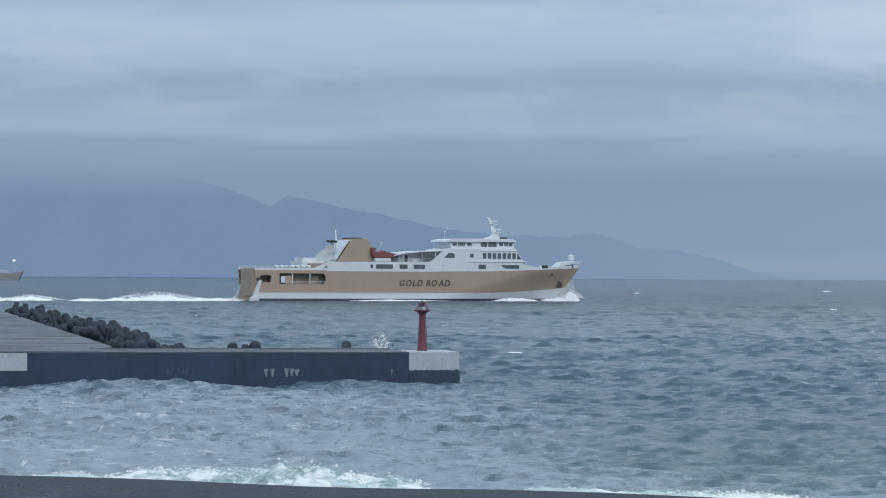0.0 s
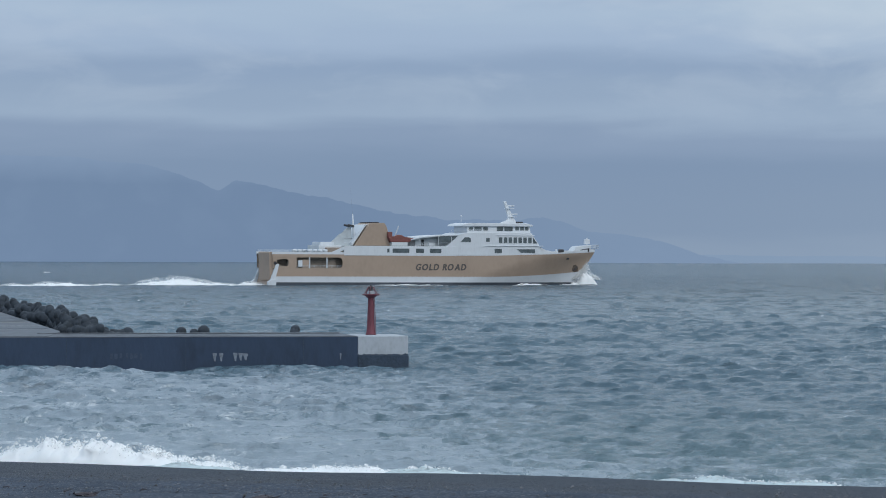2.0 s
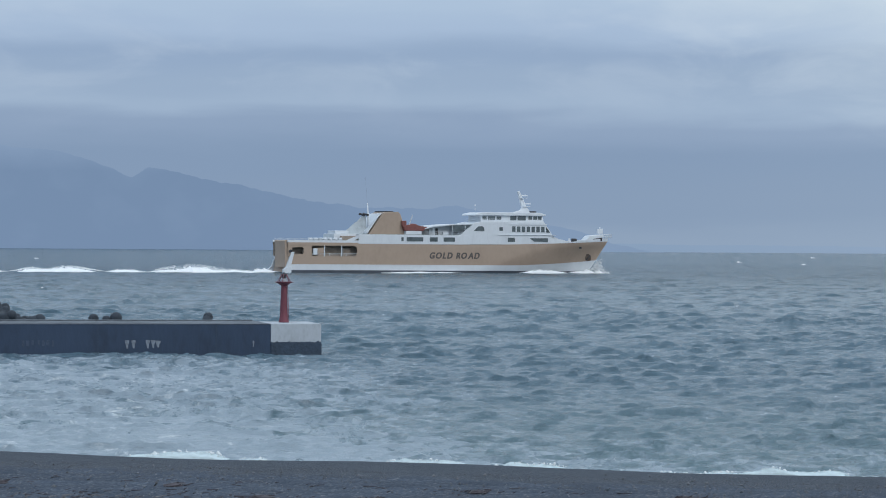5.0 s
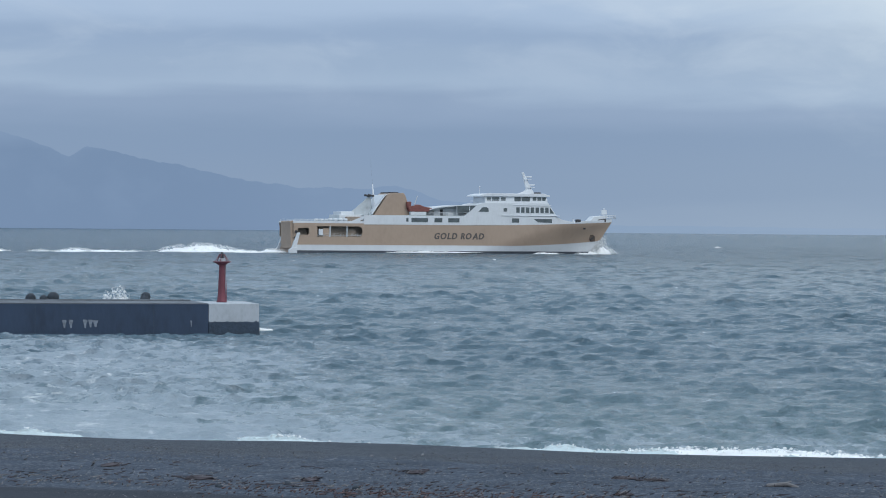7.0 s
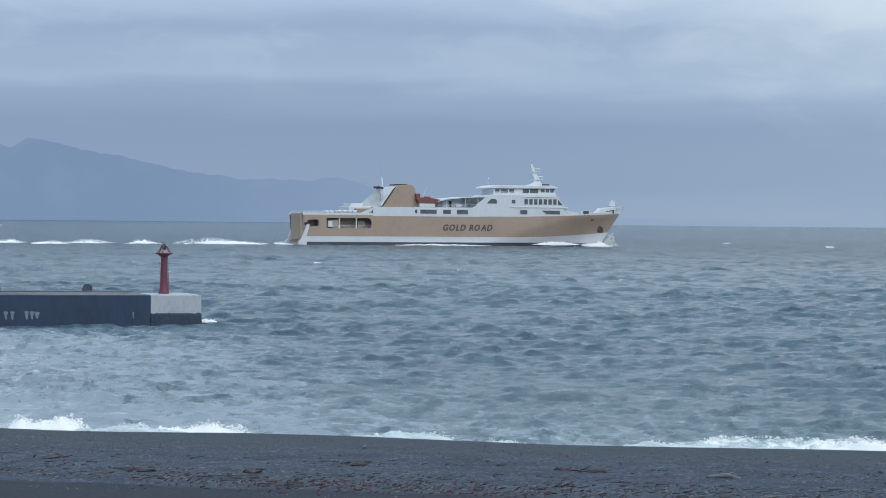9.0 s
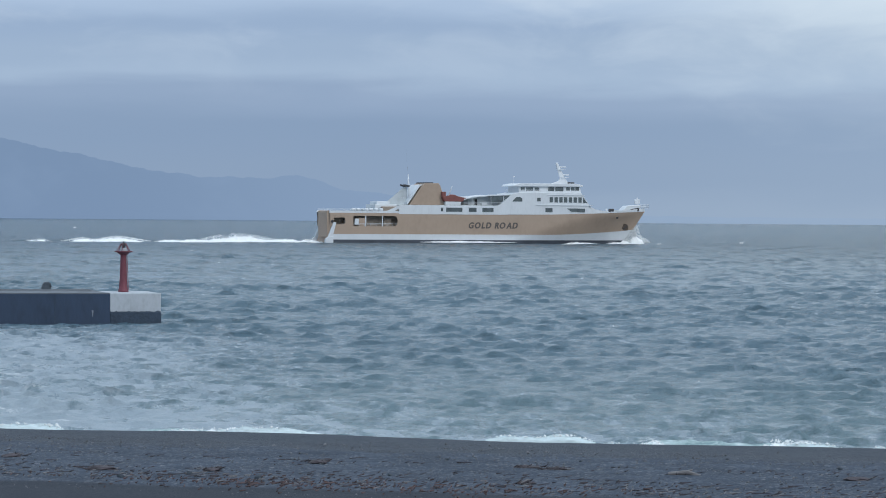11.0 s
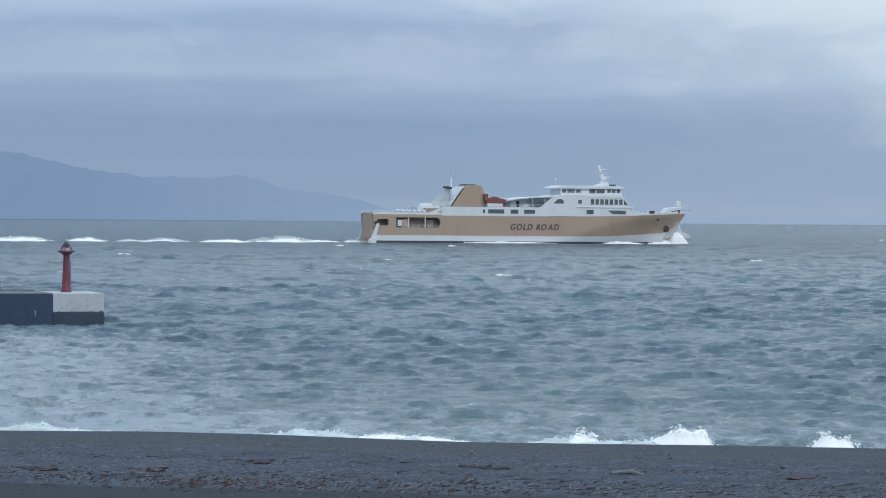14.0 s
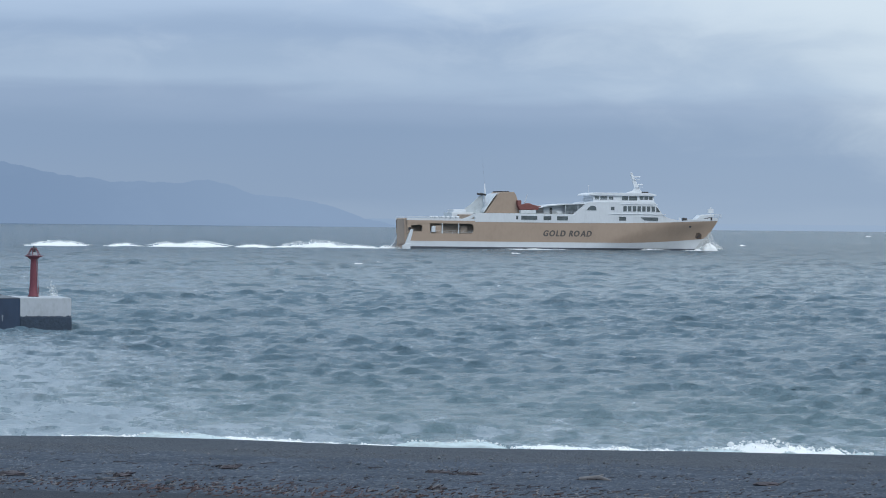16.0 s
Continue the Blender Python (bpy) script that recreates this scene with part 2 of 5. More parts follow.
def water_material():
    mat = bpy.data.materials.new("choppy_sea_water")
    mat.use_nodes = True
    tr = mat.node_tree
    make = nodes_of(tr)

    def m(op, a, b=0.0, c=0.0, clamp=False):
        return make("Math", operation=op, clamp=clamp, ins={0: a, 1: b, 2: c}).outputs[0]
    co = make("TexCoord").outputs["Object"]
    here = make("NewGeometry").outputs["Position"]
    xyz = make("SeparateXYZ", ins={0: here})
    # metres to seaward of the beach
    sea = m("SUBTRACT", xyz.outputs["Y"], m("MULTIPLY_ADD", xyz.outputs["X"], -0.32, 106.2))
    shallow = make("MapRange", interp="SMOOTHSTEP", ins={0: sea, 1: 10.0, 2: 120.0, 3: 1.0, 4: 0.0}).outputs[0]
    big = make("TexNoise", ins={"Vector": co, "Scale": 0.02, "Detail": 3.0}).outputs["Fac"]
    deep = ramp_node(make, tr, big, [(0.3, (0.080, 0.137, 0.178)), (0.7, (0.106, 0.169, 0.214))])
    # offshore the colour itself is darkened to offset the bright grazing reflection
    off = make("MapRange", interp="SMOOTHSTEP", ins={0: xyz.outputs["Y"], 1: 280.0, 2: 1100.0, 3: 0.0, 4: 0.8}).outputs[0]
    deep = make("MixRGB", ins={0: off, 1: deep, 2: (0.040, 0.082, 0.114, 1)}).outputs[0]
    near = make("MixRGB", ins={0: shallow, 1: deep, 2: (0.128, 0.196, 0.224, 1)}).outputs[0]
    # ripples
    mp = make("Mapping", ins={"Vector": co, "Scale": (0.75, 1.3, 1.0), "Rotation": (0, 0, 0.2)}).outputs[0]
    r1 = make("TexNoise", ins={"Vector": mp, "Scale": 1.6, "Detail": 6.0, "Roughness": 0.65}).outputs["Fac"]
    mp4 = make("Mapping", ins={"Vector": co, "Scale": (0.20, 0.42, 1.0)}).outputs[0]
    r2 = make("TexNoise", ins={"Vector": mp4, "Scale": 1.0, "Detail": 5.0, "Roughness": 0.6}).outputs["Fac"]
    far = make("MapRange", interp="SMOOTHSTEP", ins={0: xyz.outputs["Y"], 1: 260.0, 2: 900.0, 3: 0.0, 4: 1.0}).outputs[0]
    b0 = make("Bump", ins={"Height": r2, "Strength": far, "Distance": 3.2}).outputs[0]
    bp = make("Bump", ins={"Height": r1, "Strength": 0.95, "Distance": 0.38, "Normal": b0}).outputs[0]
    # pale aerated water inside the breakwater and off the beach
    mp3 = make("Mapping", ins={"Vector": co, "Scale": (0.55, 0.30, 1.0), "Rotation": (0, 0, 0.25)}).outputs[0]
    an = make("TexNoise", ins={"Vector": mp3, "Scale": 1.0, "Detail": 7.0, "Roughness": 0.66, "Distortion": 0.7}).outputs["Fac"]
    west = make("MapRange", interp="SMOOTHSTEP", ins={0: xyz.outputs["X"], 1: -10.0, 2: 18.0, 3: 0.25, 4: 0.0}).outputs[0]
    inner = make("MapRange", interp="SMOOTHSTEP", ins={0: sea, 1: 100.0, 2: 150.0, 3: 1.0, 4: 0.0}).outputs[0]
    wash = make("MapRange", interp="SMOOTHSTEP", ins={0: sea, 1: 18.0, 2: 55.0, 3: 0.14, 4: 0.0}).outputs[0]
    ak = m("ADD", an, m("ADD", m("MULTIPLY", west, inner), wash))
    air = make("MapRange", interp="SMOOTHSTEP", ins={0: ak, 1: 0.52, 2: 0.78, 3: 0.0, 4: 0.66}).outputs[0]
    near = make("MixRGB", ins={0: air, 1: near, 2: (0.40, 0.465, 0.53, 1)}).outputs[0]
    # foam: crests, and lace in the surf
    at = make("Attribute")
    at.attribute_name = "foam"
    mp2 = make("Mapping", ins={"Vector": co, "Scale": (0.75, 0.8, 1.0)}).outputs[0]
    fn = make("TexNoise", ins={"Vector": mp2, "Scale": 0.9, "Detail": 7.0, "Roughness": 0.7, "Distortion": 0.6}).outputs["Fac"]
    surf = make("MapRange", interp="SMOOTHSTEP", ins={0: sea, 1: 16.0, 2: 42.0, 3: 0.40, 4: 0.0}).outputs[0]
    k = m("ADD", fn, m("MAXIMUM", m("MAXIMUM", at.outputs["Fac"], surf), m("MULTIPLY", m("MULTIPLY", west, inner), 1.45)))
    fm = make("MapRange", interp="SMOOTHSTEP", ins={0: k, 1: 0.90, 2: 1.10, 3: 0.0, 4: 0.9}).outputs[0]
    col = make("MixRGB", ins={0: fm, 1: near, 2: (0.85, 0.88, 0.89, 1)}).outputs[0]
    ro = make("MapRange", ins={0: m("MAXIMUM", fm, m("MULTIPLY", air, 0.4)), 1: 0.0, 2: 1.0, 3: 0.16, 4: 0.8}).outputs[0]
    # reflection is turned down with distance, for wave shadowing the mesh leaves out
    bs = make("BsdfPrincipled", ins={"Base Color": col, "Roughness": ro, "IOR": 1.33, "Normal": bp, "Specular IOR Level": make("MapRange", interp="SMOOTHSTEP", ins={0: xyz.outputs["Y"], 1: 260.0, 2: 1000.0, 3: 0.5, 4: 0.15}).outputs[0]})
    out = make("OutputMaterial")
    tr.links.new(bs.outputs[0], out.inputs[0])
    return mat


def froth_material(name, share):
    """Grey-green water of a breaking wave, veined with white foam."""
    mat = bpy.data.materials.new(name)
    mat.use_nodes = True
    tr = mat.node_tree
    make = nodes_of(tr)
    co = make("TexCoord").outputs["Object"]
    mp = make("Mapping", ins={"Vector": co, "Scale": (0.7, 1.0, 1.6)}).outputs[0]
    n = make("TexNoise", ins={"Vector": mp, "Scale": 1.5, "Detail": 8.0, "Roughness": 0.68, "Distortion": 1.2}).outputs["Fac"]
    n2 = make("TexNoise", ins={"Vector": co, "Scale": 0.45, "Detail": 3.0}).outputs["Fac"]
    k = make("Math", operation="MULTIPLY_ADD", ins={0: n2, 1: 0.6, 2: n}).outputs[0]
    col = ramp_node(make, tr, k, [(0.70 - share, (0.20, 0.30, 0.31)), (0.82 - share, (0.42, 0.53, 0.54)), (0.95 - share, (0.88, 0.91, 0.91))])
    bp = make("Bump", ins={"Height": n, "Strength": 0.6, "Distance": 0.15}).outputs[0]
    bs = make("BsdfPrincipled", ins={"Base Color": col, "Roughness": 0.45, "IOR": 1.33, "Normal": bp})
    tr.links.new(bs.outputs[0], make("OutputMaterial").inputs[0])
    return mat


SWELL = froth_material("green_breaking_wave_face", 0.0)
FROTH = froth_material("veined_white_green_froth", 0.10)
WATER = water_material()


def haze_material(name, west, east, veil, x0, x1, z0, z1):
    """Land seen through kilometres of sea air, its head in the cloud: the airlight is painted as glow."""
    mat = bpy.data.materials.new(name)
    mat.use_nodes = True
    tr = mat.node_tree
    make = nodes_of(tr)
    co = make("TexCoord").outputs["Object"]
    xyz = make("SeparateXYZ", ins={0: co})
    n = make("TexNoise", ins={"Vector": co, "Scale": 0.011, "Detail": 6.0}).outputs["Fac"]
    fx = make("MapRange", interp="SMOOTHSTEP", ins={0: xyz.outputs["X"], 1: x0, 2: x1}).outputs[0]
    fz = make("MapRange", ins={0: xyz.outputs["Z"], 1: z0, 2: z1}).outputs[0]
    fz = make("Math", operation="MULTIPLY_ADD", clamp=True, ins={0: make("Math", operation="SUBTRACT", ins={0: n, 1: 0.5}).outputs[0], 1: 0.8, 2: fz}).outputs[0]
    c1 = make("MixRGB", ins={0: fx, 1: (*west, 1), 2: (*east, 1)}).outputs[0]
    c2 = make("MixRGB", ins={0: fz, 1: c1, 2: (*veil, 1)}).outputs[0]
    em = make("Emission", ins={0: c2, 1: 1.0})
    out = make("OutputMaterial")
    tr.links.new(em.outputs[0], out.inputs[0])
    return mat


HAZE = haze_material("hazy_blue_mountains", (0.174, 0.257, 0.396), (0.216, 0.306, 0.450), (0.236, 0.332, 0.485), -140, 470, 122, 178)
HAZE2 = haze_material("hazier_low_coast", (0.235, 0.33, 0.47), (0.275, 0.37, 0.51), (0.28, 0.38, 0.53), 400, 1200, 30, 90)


# ---- mesh helpers ----
def mesh_of(name, bm, mat, smooth=False):
    me = bpy.data.meshes.new(name)
    bmesh.ops.recalc_face_normals(bm, faces=bm.faces[:])
    bm.to_mesh(me)
    bm.free()
    for mm in (mat if isinstance(mat, (list, tuple)) else [mat]):
        me.materials.append(mm)
    if smooth:
        me.shade_smooth()
    return me


def part(name, bm, mat, parent=None, label="", smooth=False):
    ob = new(name, mesh_of(name, bm, mat, smooth))
    ob.parent = parent
    return tagged(ob, label)


def grid_mesh(name, verts, nx, ny, mat, smooth=True):
    """A sheet of nx by ny points, row after row."""
    i = np.arange(nx * ny).reshape(ny, nx)
    quads = np.stack([i[:-1, :-1], i[:-1, 1:], i[1:, 1:], i[1:, :-1]], -1).reshape(-1, 4)
    me = bpy.data.meshes.new(name)
    me.vertices.add(nx * ny)
    me.vertices.foreach_set("co", verts.astype(np.float32).ravel())
    me.loops.add(quads.size)
    me.loops.foreach_set("vertex_index", quads.ravel().astype(np.int32))
    me.polygons.add(len(quads))
    me.polygons.foreach_set("loop_start", np.arange(0, quads.size, 4, dtype=np.int32))
    me.update(calc_edges=True)
    me.validate()
    me.materials.append(mat)
    if smooth:
        me.shade_smooth()
    return me


def box(bm, x0, x1, y0, y1, z0, z1, bevel=0.0):
    r = bmesh.ops.create_cube(bm, size=1.0, matrix=Matrix.Translation(((x0 + x1) / 2, (y0 + y1) / 2, (z0 + z1) / 2)) @ Matrix.Diagonal((x1 - x0, y1 - y0, z1 - z0, 1)))
    if bevel:
        es = {e for v in r["verts"] for e in v.link_edges}
        bmesh.ops.bevel(bm, geom=list(es), offset=bevel, segments=2, affect="EDGES", profile=0.5)
    return bm


def prism(bm, pts, y0, y1, bevel=0.0):
    """The polygon pts in x and z, from y0 to y1."""
    a = [bm.verts.new((x, y0, z)) for x, z in pts]
    b = [bm.verts.new((x, y1, z)) for x, z in pts]
    fs = [bm.faces.new(a), bm.faces.new(b[::-1])]
    for i in range(len(pts)):
        j = (i + 1) % len(pts)
        fs.append(bm.faces.new((a[j], a[i], b[i], b[j])))
    if bevel:
        es = {e for fc in fs for e in fc.edges}
        bmesh.ops.bevel(bm, geom=list(es), offset=bevel, segments=2, affect="EDGES", profile=0.5)
    return bm


def tube(bm, p, q, r0, r1=None, n=8):
    """A round bar from p to q."""
    p, q = Vector(p), Vector(q)
    r1 = r0 if r1 is None else r1
    d = q - p
    m = Matrix.Translation((p + q) / 2) @ d.to_track_quat("Z", "Y").to_matrix().to_4x4()
    bmesh.ops.create_cone(bm, cap_ends=True, segments=n, radius1=r0, radius2=r1, depth=d.length, matrix=m)
    return bm


def lathe(bm, prof, n=24, at=(0, 0, 0)):
    """The profile of radii and heights, turned round z."""
    rings = []
    for r, z in prof:
        rings.append([bm.verts.new((at[0] + r * math.cos(2 * math.pi * i / n), at[1] + r * math.sin(2 * math.pi * i / n), at[2] + z)) for i in range(n)])
    for a, b in zip(rings, rings[1:]):
        for i in range(n):
            bm.faces.new((a[i], a[(i + 1) % n], b[(i + 1) % n], b[i]))
    bm.faces.new(rings[0][::-1])
    bm.faces.new(rings[-1])
    return bm


def blob(bm, c, r, squash=1.0, seed=0, sub=1, rough=0.3):
    """A lumpy stone."""
    res = bmesh.ops.create_icosphere(bm, subdivisions=sub, radius=1.0)
    for v in res["verts"]:
        k = 1 + rough * noise.noise(v.co * 1.3 + Vector((seed * 7.3, seed * 1.7, seed * 3.1)))
        v.co = Vector((c[0] + v.co.x * r * k, c[1] + v.co.y * r * k, c[2] + v.co.z * r * k * squash))
    return bm


def empty(name, m=None, label="", category="", group="", kind=""):
    ob = new(name)
    ob.empty_display_size = 0.5
    if m is not None:
        ob.matrix_world = m
    return tagged(ob, label, category, group, kind)


# ---- sea ----
WIND = Vector((-0.10, -0.995))


TILE, CELLS = 256.0, 2048
CUTS = (0.42, 0.84, 1.7, 3.4, 6.8, 13.6)  # shortest wave kept at each level of coarseness


def wave_tiles():
    """A wind sea from its spectrum, as height and sideways shift, at six levels of coarseness."""
    rng = np.random.RandomState(11)
    f = 2 * math.pi * np.fft.fftfreq(CELLS, TILE / CELLS)
    kx, ky = np.meshgrid(f, f)
    k = np.hypot(kx, ky)
    k[0, 0] = 1.0
    turn = np.arctan2(ky, kx) - math.atan2(WIND.y, WIND.x)
    power = k ** -3.55 * np.exp(-1.1 * (2 * math.pi / 3.6 / k) ** 2) * (np.cos(turn / 2) ** 2 + 1e-9) ** (5.0 + 12.0 / (1 + (k / 4.0) ** 4))
    power[0, 0] = 0.0
    h = (rng.normal(size=k.shape) + 1j * rng.normal(size=k.shape)) * np.sqrt(power)
    h *= 0.178 / np.fft.ifft2(h).real.std()
    levels = []
    for cut in CUTS:
        g = h * np.exp(-(k * cut / (2 * math.pi)) ** 4)
        lin = np.fft.ifft2(g).real
        sx = np.fft.ifft2(1j * kx / k * g).real
        sy = np.fft.ifft2(1j * ky / k * g).real
        # broad flat troughs and few sharp crests, which lean forward as they run in
        z = 0.41 * lin + 0.040 * (np.exp(0.8 * np.clip(lin / 0.178, -4, 2.2)) - 1.38)
        lean = 0.6 * z
        levels.append(np.stack([z, 0.72 * sx + WIND.x * lean, 0.72 * sy + WIND.y * lean]).astype(np.float32))
    return levels


def wave_field(x, y, limit):
    """Height and sideways shift of the sea; waves too short for the sheet are left out."""
    out = np.zeros((3,) + x.shape, np.float32)
    level = np.clip(np.log2(np.maximum(limit * 2.4, 1e-3) / CUTS[0]), 0, len(CUTS) + 0.0)
    for i, tile in enumerate(wave_tiles()):
        w = np.clip(1 - np.abs(level - i), 0, 1)
        hit = w > 0
        u, v = x[hit] * CELLS / TILE, y[hit] * CELLS / TILE
        iu, iv = np.floor(u).astype(np.int64), np.floor(v).astype(np.int64)
        fu, fv = (u - iu).astype(np.float32), (v - iv).astype(np.float32)
        iu, iv, ju, jv = iu % CELLS, iv % CELLS, (iu + 1) % CELLS, (iv + 1) % CELLS
        for c in range(3):
            q = tile[c]
            val = (q[iv, iu] * (1 - fu) + q[iv, ju] * fu) * (1 - fv) + (q[jv, iu] * (1 - fu) + q[jv, ju] * fu) * fv
            out[c][hit] += val * w[hit]
    z, sx, sy = out.astype(np.float64)
    # long low swell, and the steep one that runs along the breakwater
    z += 0.05 * np.cos(2 * math.pi / 26 * (y + 0.2 * x)) + 0.05 * np.cos(2 * math.pi / 35 * (y - 0.15 * x) + 1)
    z -= 0.40 * np.exp(-((y - 246) / 16) ** 2) / (1 + np.exp((x + 4) / 2.5)) * np.cos(0.27 * (x + 17.5) + 0.16 * (y - 250))
    # single long crests that stand out of the chop, steep towards the beach
    rng = random.Random(19)
    crests = [(-4.0, 177.0, 5.0, 0.50), (31.4, 186.6, 4.0, 0.42), (14.0, 178.0, 5.0, 0.34), (-9.0, 158.0, 4.5, 0.30)]
    for i in range(46):
        y0 = 140 * math.exp(rng.random() * 1.5)
        crests.append((y0 * math.tan(radians(rng.uniform(-9, 15))), y0, rng.uniform(1.6, 4.0) * (0.7 + y0 / 500), rng.uniform(0.16, 0.34)))
    for x0, y0, length, high in crests:
        near = (np.abs(y - y0) < 8) & (np.abs(x - x0) < 3 * length)
        u, v = x[near] - x0, y[near] - y0 - 0.12 * (x[near] - x0) - 0.5 * np.sin((x[near] - x0) * 1.1 + x0) - 0.16 * np.sin((x[near] - x0) * 4.3 + y0)
        z[near] += high * (0.85 + 0.25 * np.sin(u * 2.7 + y0) * np.sin(u * 6.1)) * np.exp(-(u / length) ** 2) * np.exp(-(v / np.where(v < 0, 0.55, 2.4)) ** 2)
    return z, sx, sy


SHORE_A, SHORE_B = (-20.0, 113.8), (30.0, 96.6)


def shore_y(x):
    """The crest line of the beach."""
    return SHORE_A[1] + (x - SHORE_A[0]) * (SHORE_B[1] - SHORE_A[1]) / (SHORE_B[0] - SHORE_A[0])


def build_sea():
    dist = np.concatenate([np.geomspace(94.0, 420.0, 760, endpoint=False), np.geomspace(420.0, 1500.0, 370, endpoint=False), np.geomspace(1500.0, 4990.0, 50)])
    ny = len(dist)
    ang = np.concatenate([np.radians(np.linspace(-75, -10.2, 22)), np.radians(np.linspace(-9.4, 15.8, 740)), np.radians(np.linspace(16.4, 75, 24))])
    nx = len(ang)
    yy = np.repeat(dist[:, None], nx, 1)
    xx = yy * np.tan(ang)[None, :]
    limit = np.where(yy < 420, yy * 0.00155, np.where(yy < 1500, yy * 0.0014, yy * 0.008)) * np.where(np.abs(ang - 0.0525) > 0.225, 30, 1)[None, :]
    z, sx, sy = wave_field(xx, yy, limit)
    # gustier and calmer patches
    gust = 0.6 * np.sin(xx * 0.13 - yy * 0.083 + 1.5 * np.sin(xx * 0.037 + yy * 0.021)) + 0.5 * np.sin(xx * 0.061 + 1.4 * np.sin(yy * 0.033)) * np.sin(yy * 0.047 + 1.0 + 0.8 * np.sin(xx * 0.05)) + 0.5 * np.sin(yy * 0.31 + 1.2 * np.sin(xx * 0.19)) * np.sin(xx * 0.23 + yy * 0.07)
    patch = np.clip(0.92 + 0.2 * gust, 0.5, 1.4) * (0.66 + 0.36 * np.clip((yy - 130) / 130, 0, 1) + 1.25 * np.clip((yy - 230) / 400, 0, 1))
    # the chop is steeper in the bend of the breakwater
    patch = patch * (1 + 0.35 / (1 + np.exp((xx - 2) / 3.0)) * np.clip((yy - 112) / 15, 0, 1) * np.clip((245 - yy) / 15, 0, 1))
    far = np.clip((yy - 1500) / 2500, 0, 1)
    # the trough of the swell in the lee of the breakwater
    z = z * patch * (1 - 0.75 * far) - 0.24 * np.clip((360 - yy) / 60, 0, 1)
    co = np.stack([xx + sx * patch, yy + sy * patch, z], -1).reshape(-1, 3)
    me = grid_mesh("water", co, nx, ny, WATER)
    # foam: sharp crests out at sea, broken lace close to the beach
    patchy = np.sin(xx * 0.11 + 1.3 * np.sin(yy * 0.07)) * np.sin(yy * 0.05 + 2.0 * np.sin(xx * 0.031))
    crest = np.clip((z - 0.42) * 2.0, 0, 0.5) * (patchy > 0.3) * (yy > 150)
    foam = np.clip(crest, 0, 1)
    at = me.attributes.new("foam", "FLOAT", "POINT")
    at.data.foreach_set("value", foam.astype(np.float32).ravel())
    ob = new("water", me)
    return tagged(ob, "choppy blue-grey sea with small white crests", "sea", kind="structure")


water = build_sea()


# ---- mountains and far coast ----
def build_ridge(name, pts, y, mat, label, jag, seed, depth):
    """A ridge with a crest line, falling to the sea in front and behind."""
    xs = np.linspace(pts[0][0], pts[-1][0], 700)
    zs = np.interp(xs, [p[0] for p in pts], [p[1] for p in pts])
    rng = np.random.RandomState(seed)
    rows = []
    prof = [(-1.0, -0.15), (-0.7, 0.2), (-0.35, 0.62), (-0.12, 0.9), (0.0, 1.0), (0.4, 0.6), (1.0, -0.1)]
    for dy, k in prof:
        r = []
        for x, z in zip(xs, zs):
            n = noise.fractal(Vector((x * 0.03, dy * 2.0 + seed, 0.5)), 0.75, 2.1, 6)
            r.append((x, y + dy * depth, k * (z + jag * n)))
        rows.append(r)
    me = grid_mesh(name, np.array(rows).reshape(-1, 3), len(xs), len(prof), mat)
    return tagged(new(name, me), label, "mountain", kind="structure")


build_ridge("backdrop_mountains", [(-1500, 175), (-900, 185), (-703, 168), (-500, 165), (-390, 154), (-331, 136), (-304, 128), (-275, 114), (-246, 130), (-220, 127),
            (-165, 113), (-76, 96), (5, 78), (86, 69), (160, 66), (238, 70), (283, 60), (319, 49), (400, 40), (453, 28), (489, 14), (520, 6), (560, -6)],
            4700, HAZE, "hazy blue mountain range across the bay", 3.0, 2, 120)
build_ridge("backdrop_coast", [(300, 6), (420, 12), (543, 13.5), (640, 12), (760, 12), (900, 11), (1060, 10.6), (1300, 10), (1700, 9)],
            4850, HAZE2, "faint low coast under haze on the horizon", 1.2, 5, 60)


# ---- beach ----
def beach_z(x, d):
    """Height of the beach, d metres behind its crest line."""
    z = np.where(d < 0, 1.2 + d * 0.42, 1.2 + 0.018 * d)
    z = np.where(d > 28, 1.2 + 0.018 * 28 + (d - 28) * 0.078, z)
    return np.clip(z, -3.0, 7.4)


def build_beach():
    xs = np.concatenate([np.linspace(-320, -24, 40), np.linspace(-23.6, 38, 220), np.linspace(40, 320, 40)])
    ds = np.concatenate([np.linspace(-9, -0.5, 12), np.linspace(-0.4, 34, 150), np.linspace(36, 180, 40)])
    X, D = np.meshgrid(xs, ds)
    Y = shore_y(X) - D
    Z = beach_z(X, D)
    bumps = np.array([[noise.fractal(Vector((x * 0.35, y * 0.35, 2.0)), 1.0, 2.0, 4) for x in X[0]] for y in Y[:, 0]]) * 0.05
    Z = Z + bumps * np.clip(D / 4, 0.25, 1) + 0.05 * np.sin(X * 0.31 + 0.6 * np.sin(X * 0.13)) * np.exp(-(D / 3.0) ** 2)
    me = grid_mesh("ground", np.stack([X, Y, Z], -1).reshape(-1, 3), len(xs), len(ds), GRAVEL)
    return tagged(new("ground", me), "dark grey gravel beach with a wet crest", "beach", kind="structure")


build_beach()


# ---- breakwater ----
PIER_A, PIER_DIR = Vector((1.43, 253.5)), Vector((-0.985, -0.17)).normalized()
PIER_N = Vector((-PIER_DIR.y, PIER_DIR.x)) * -1
if PIER_N.y < 0:
    PIER_N = -PIER_N
TOP = 2.2


def pier_pt(s, d, z):
    """s metres along the quay from its end, d metres behind its face."""
    p = PIER_A + PIER_DIR * s + PIER_N * d
    return (p.x, p.y, z)


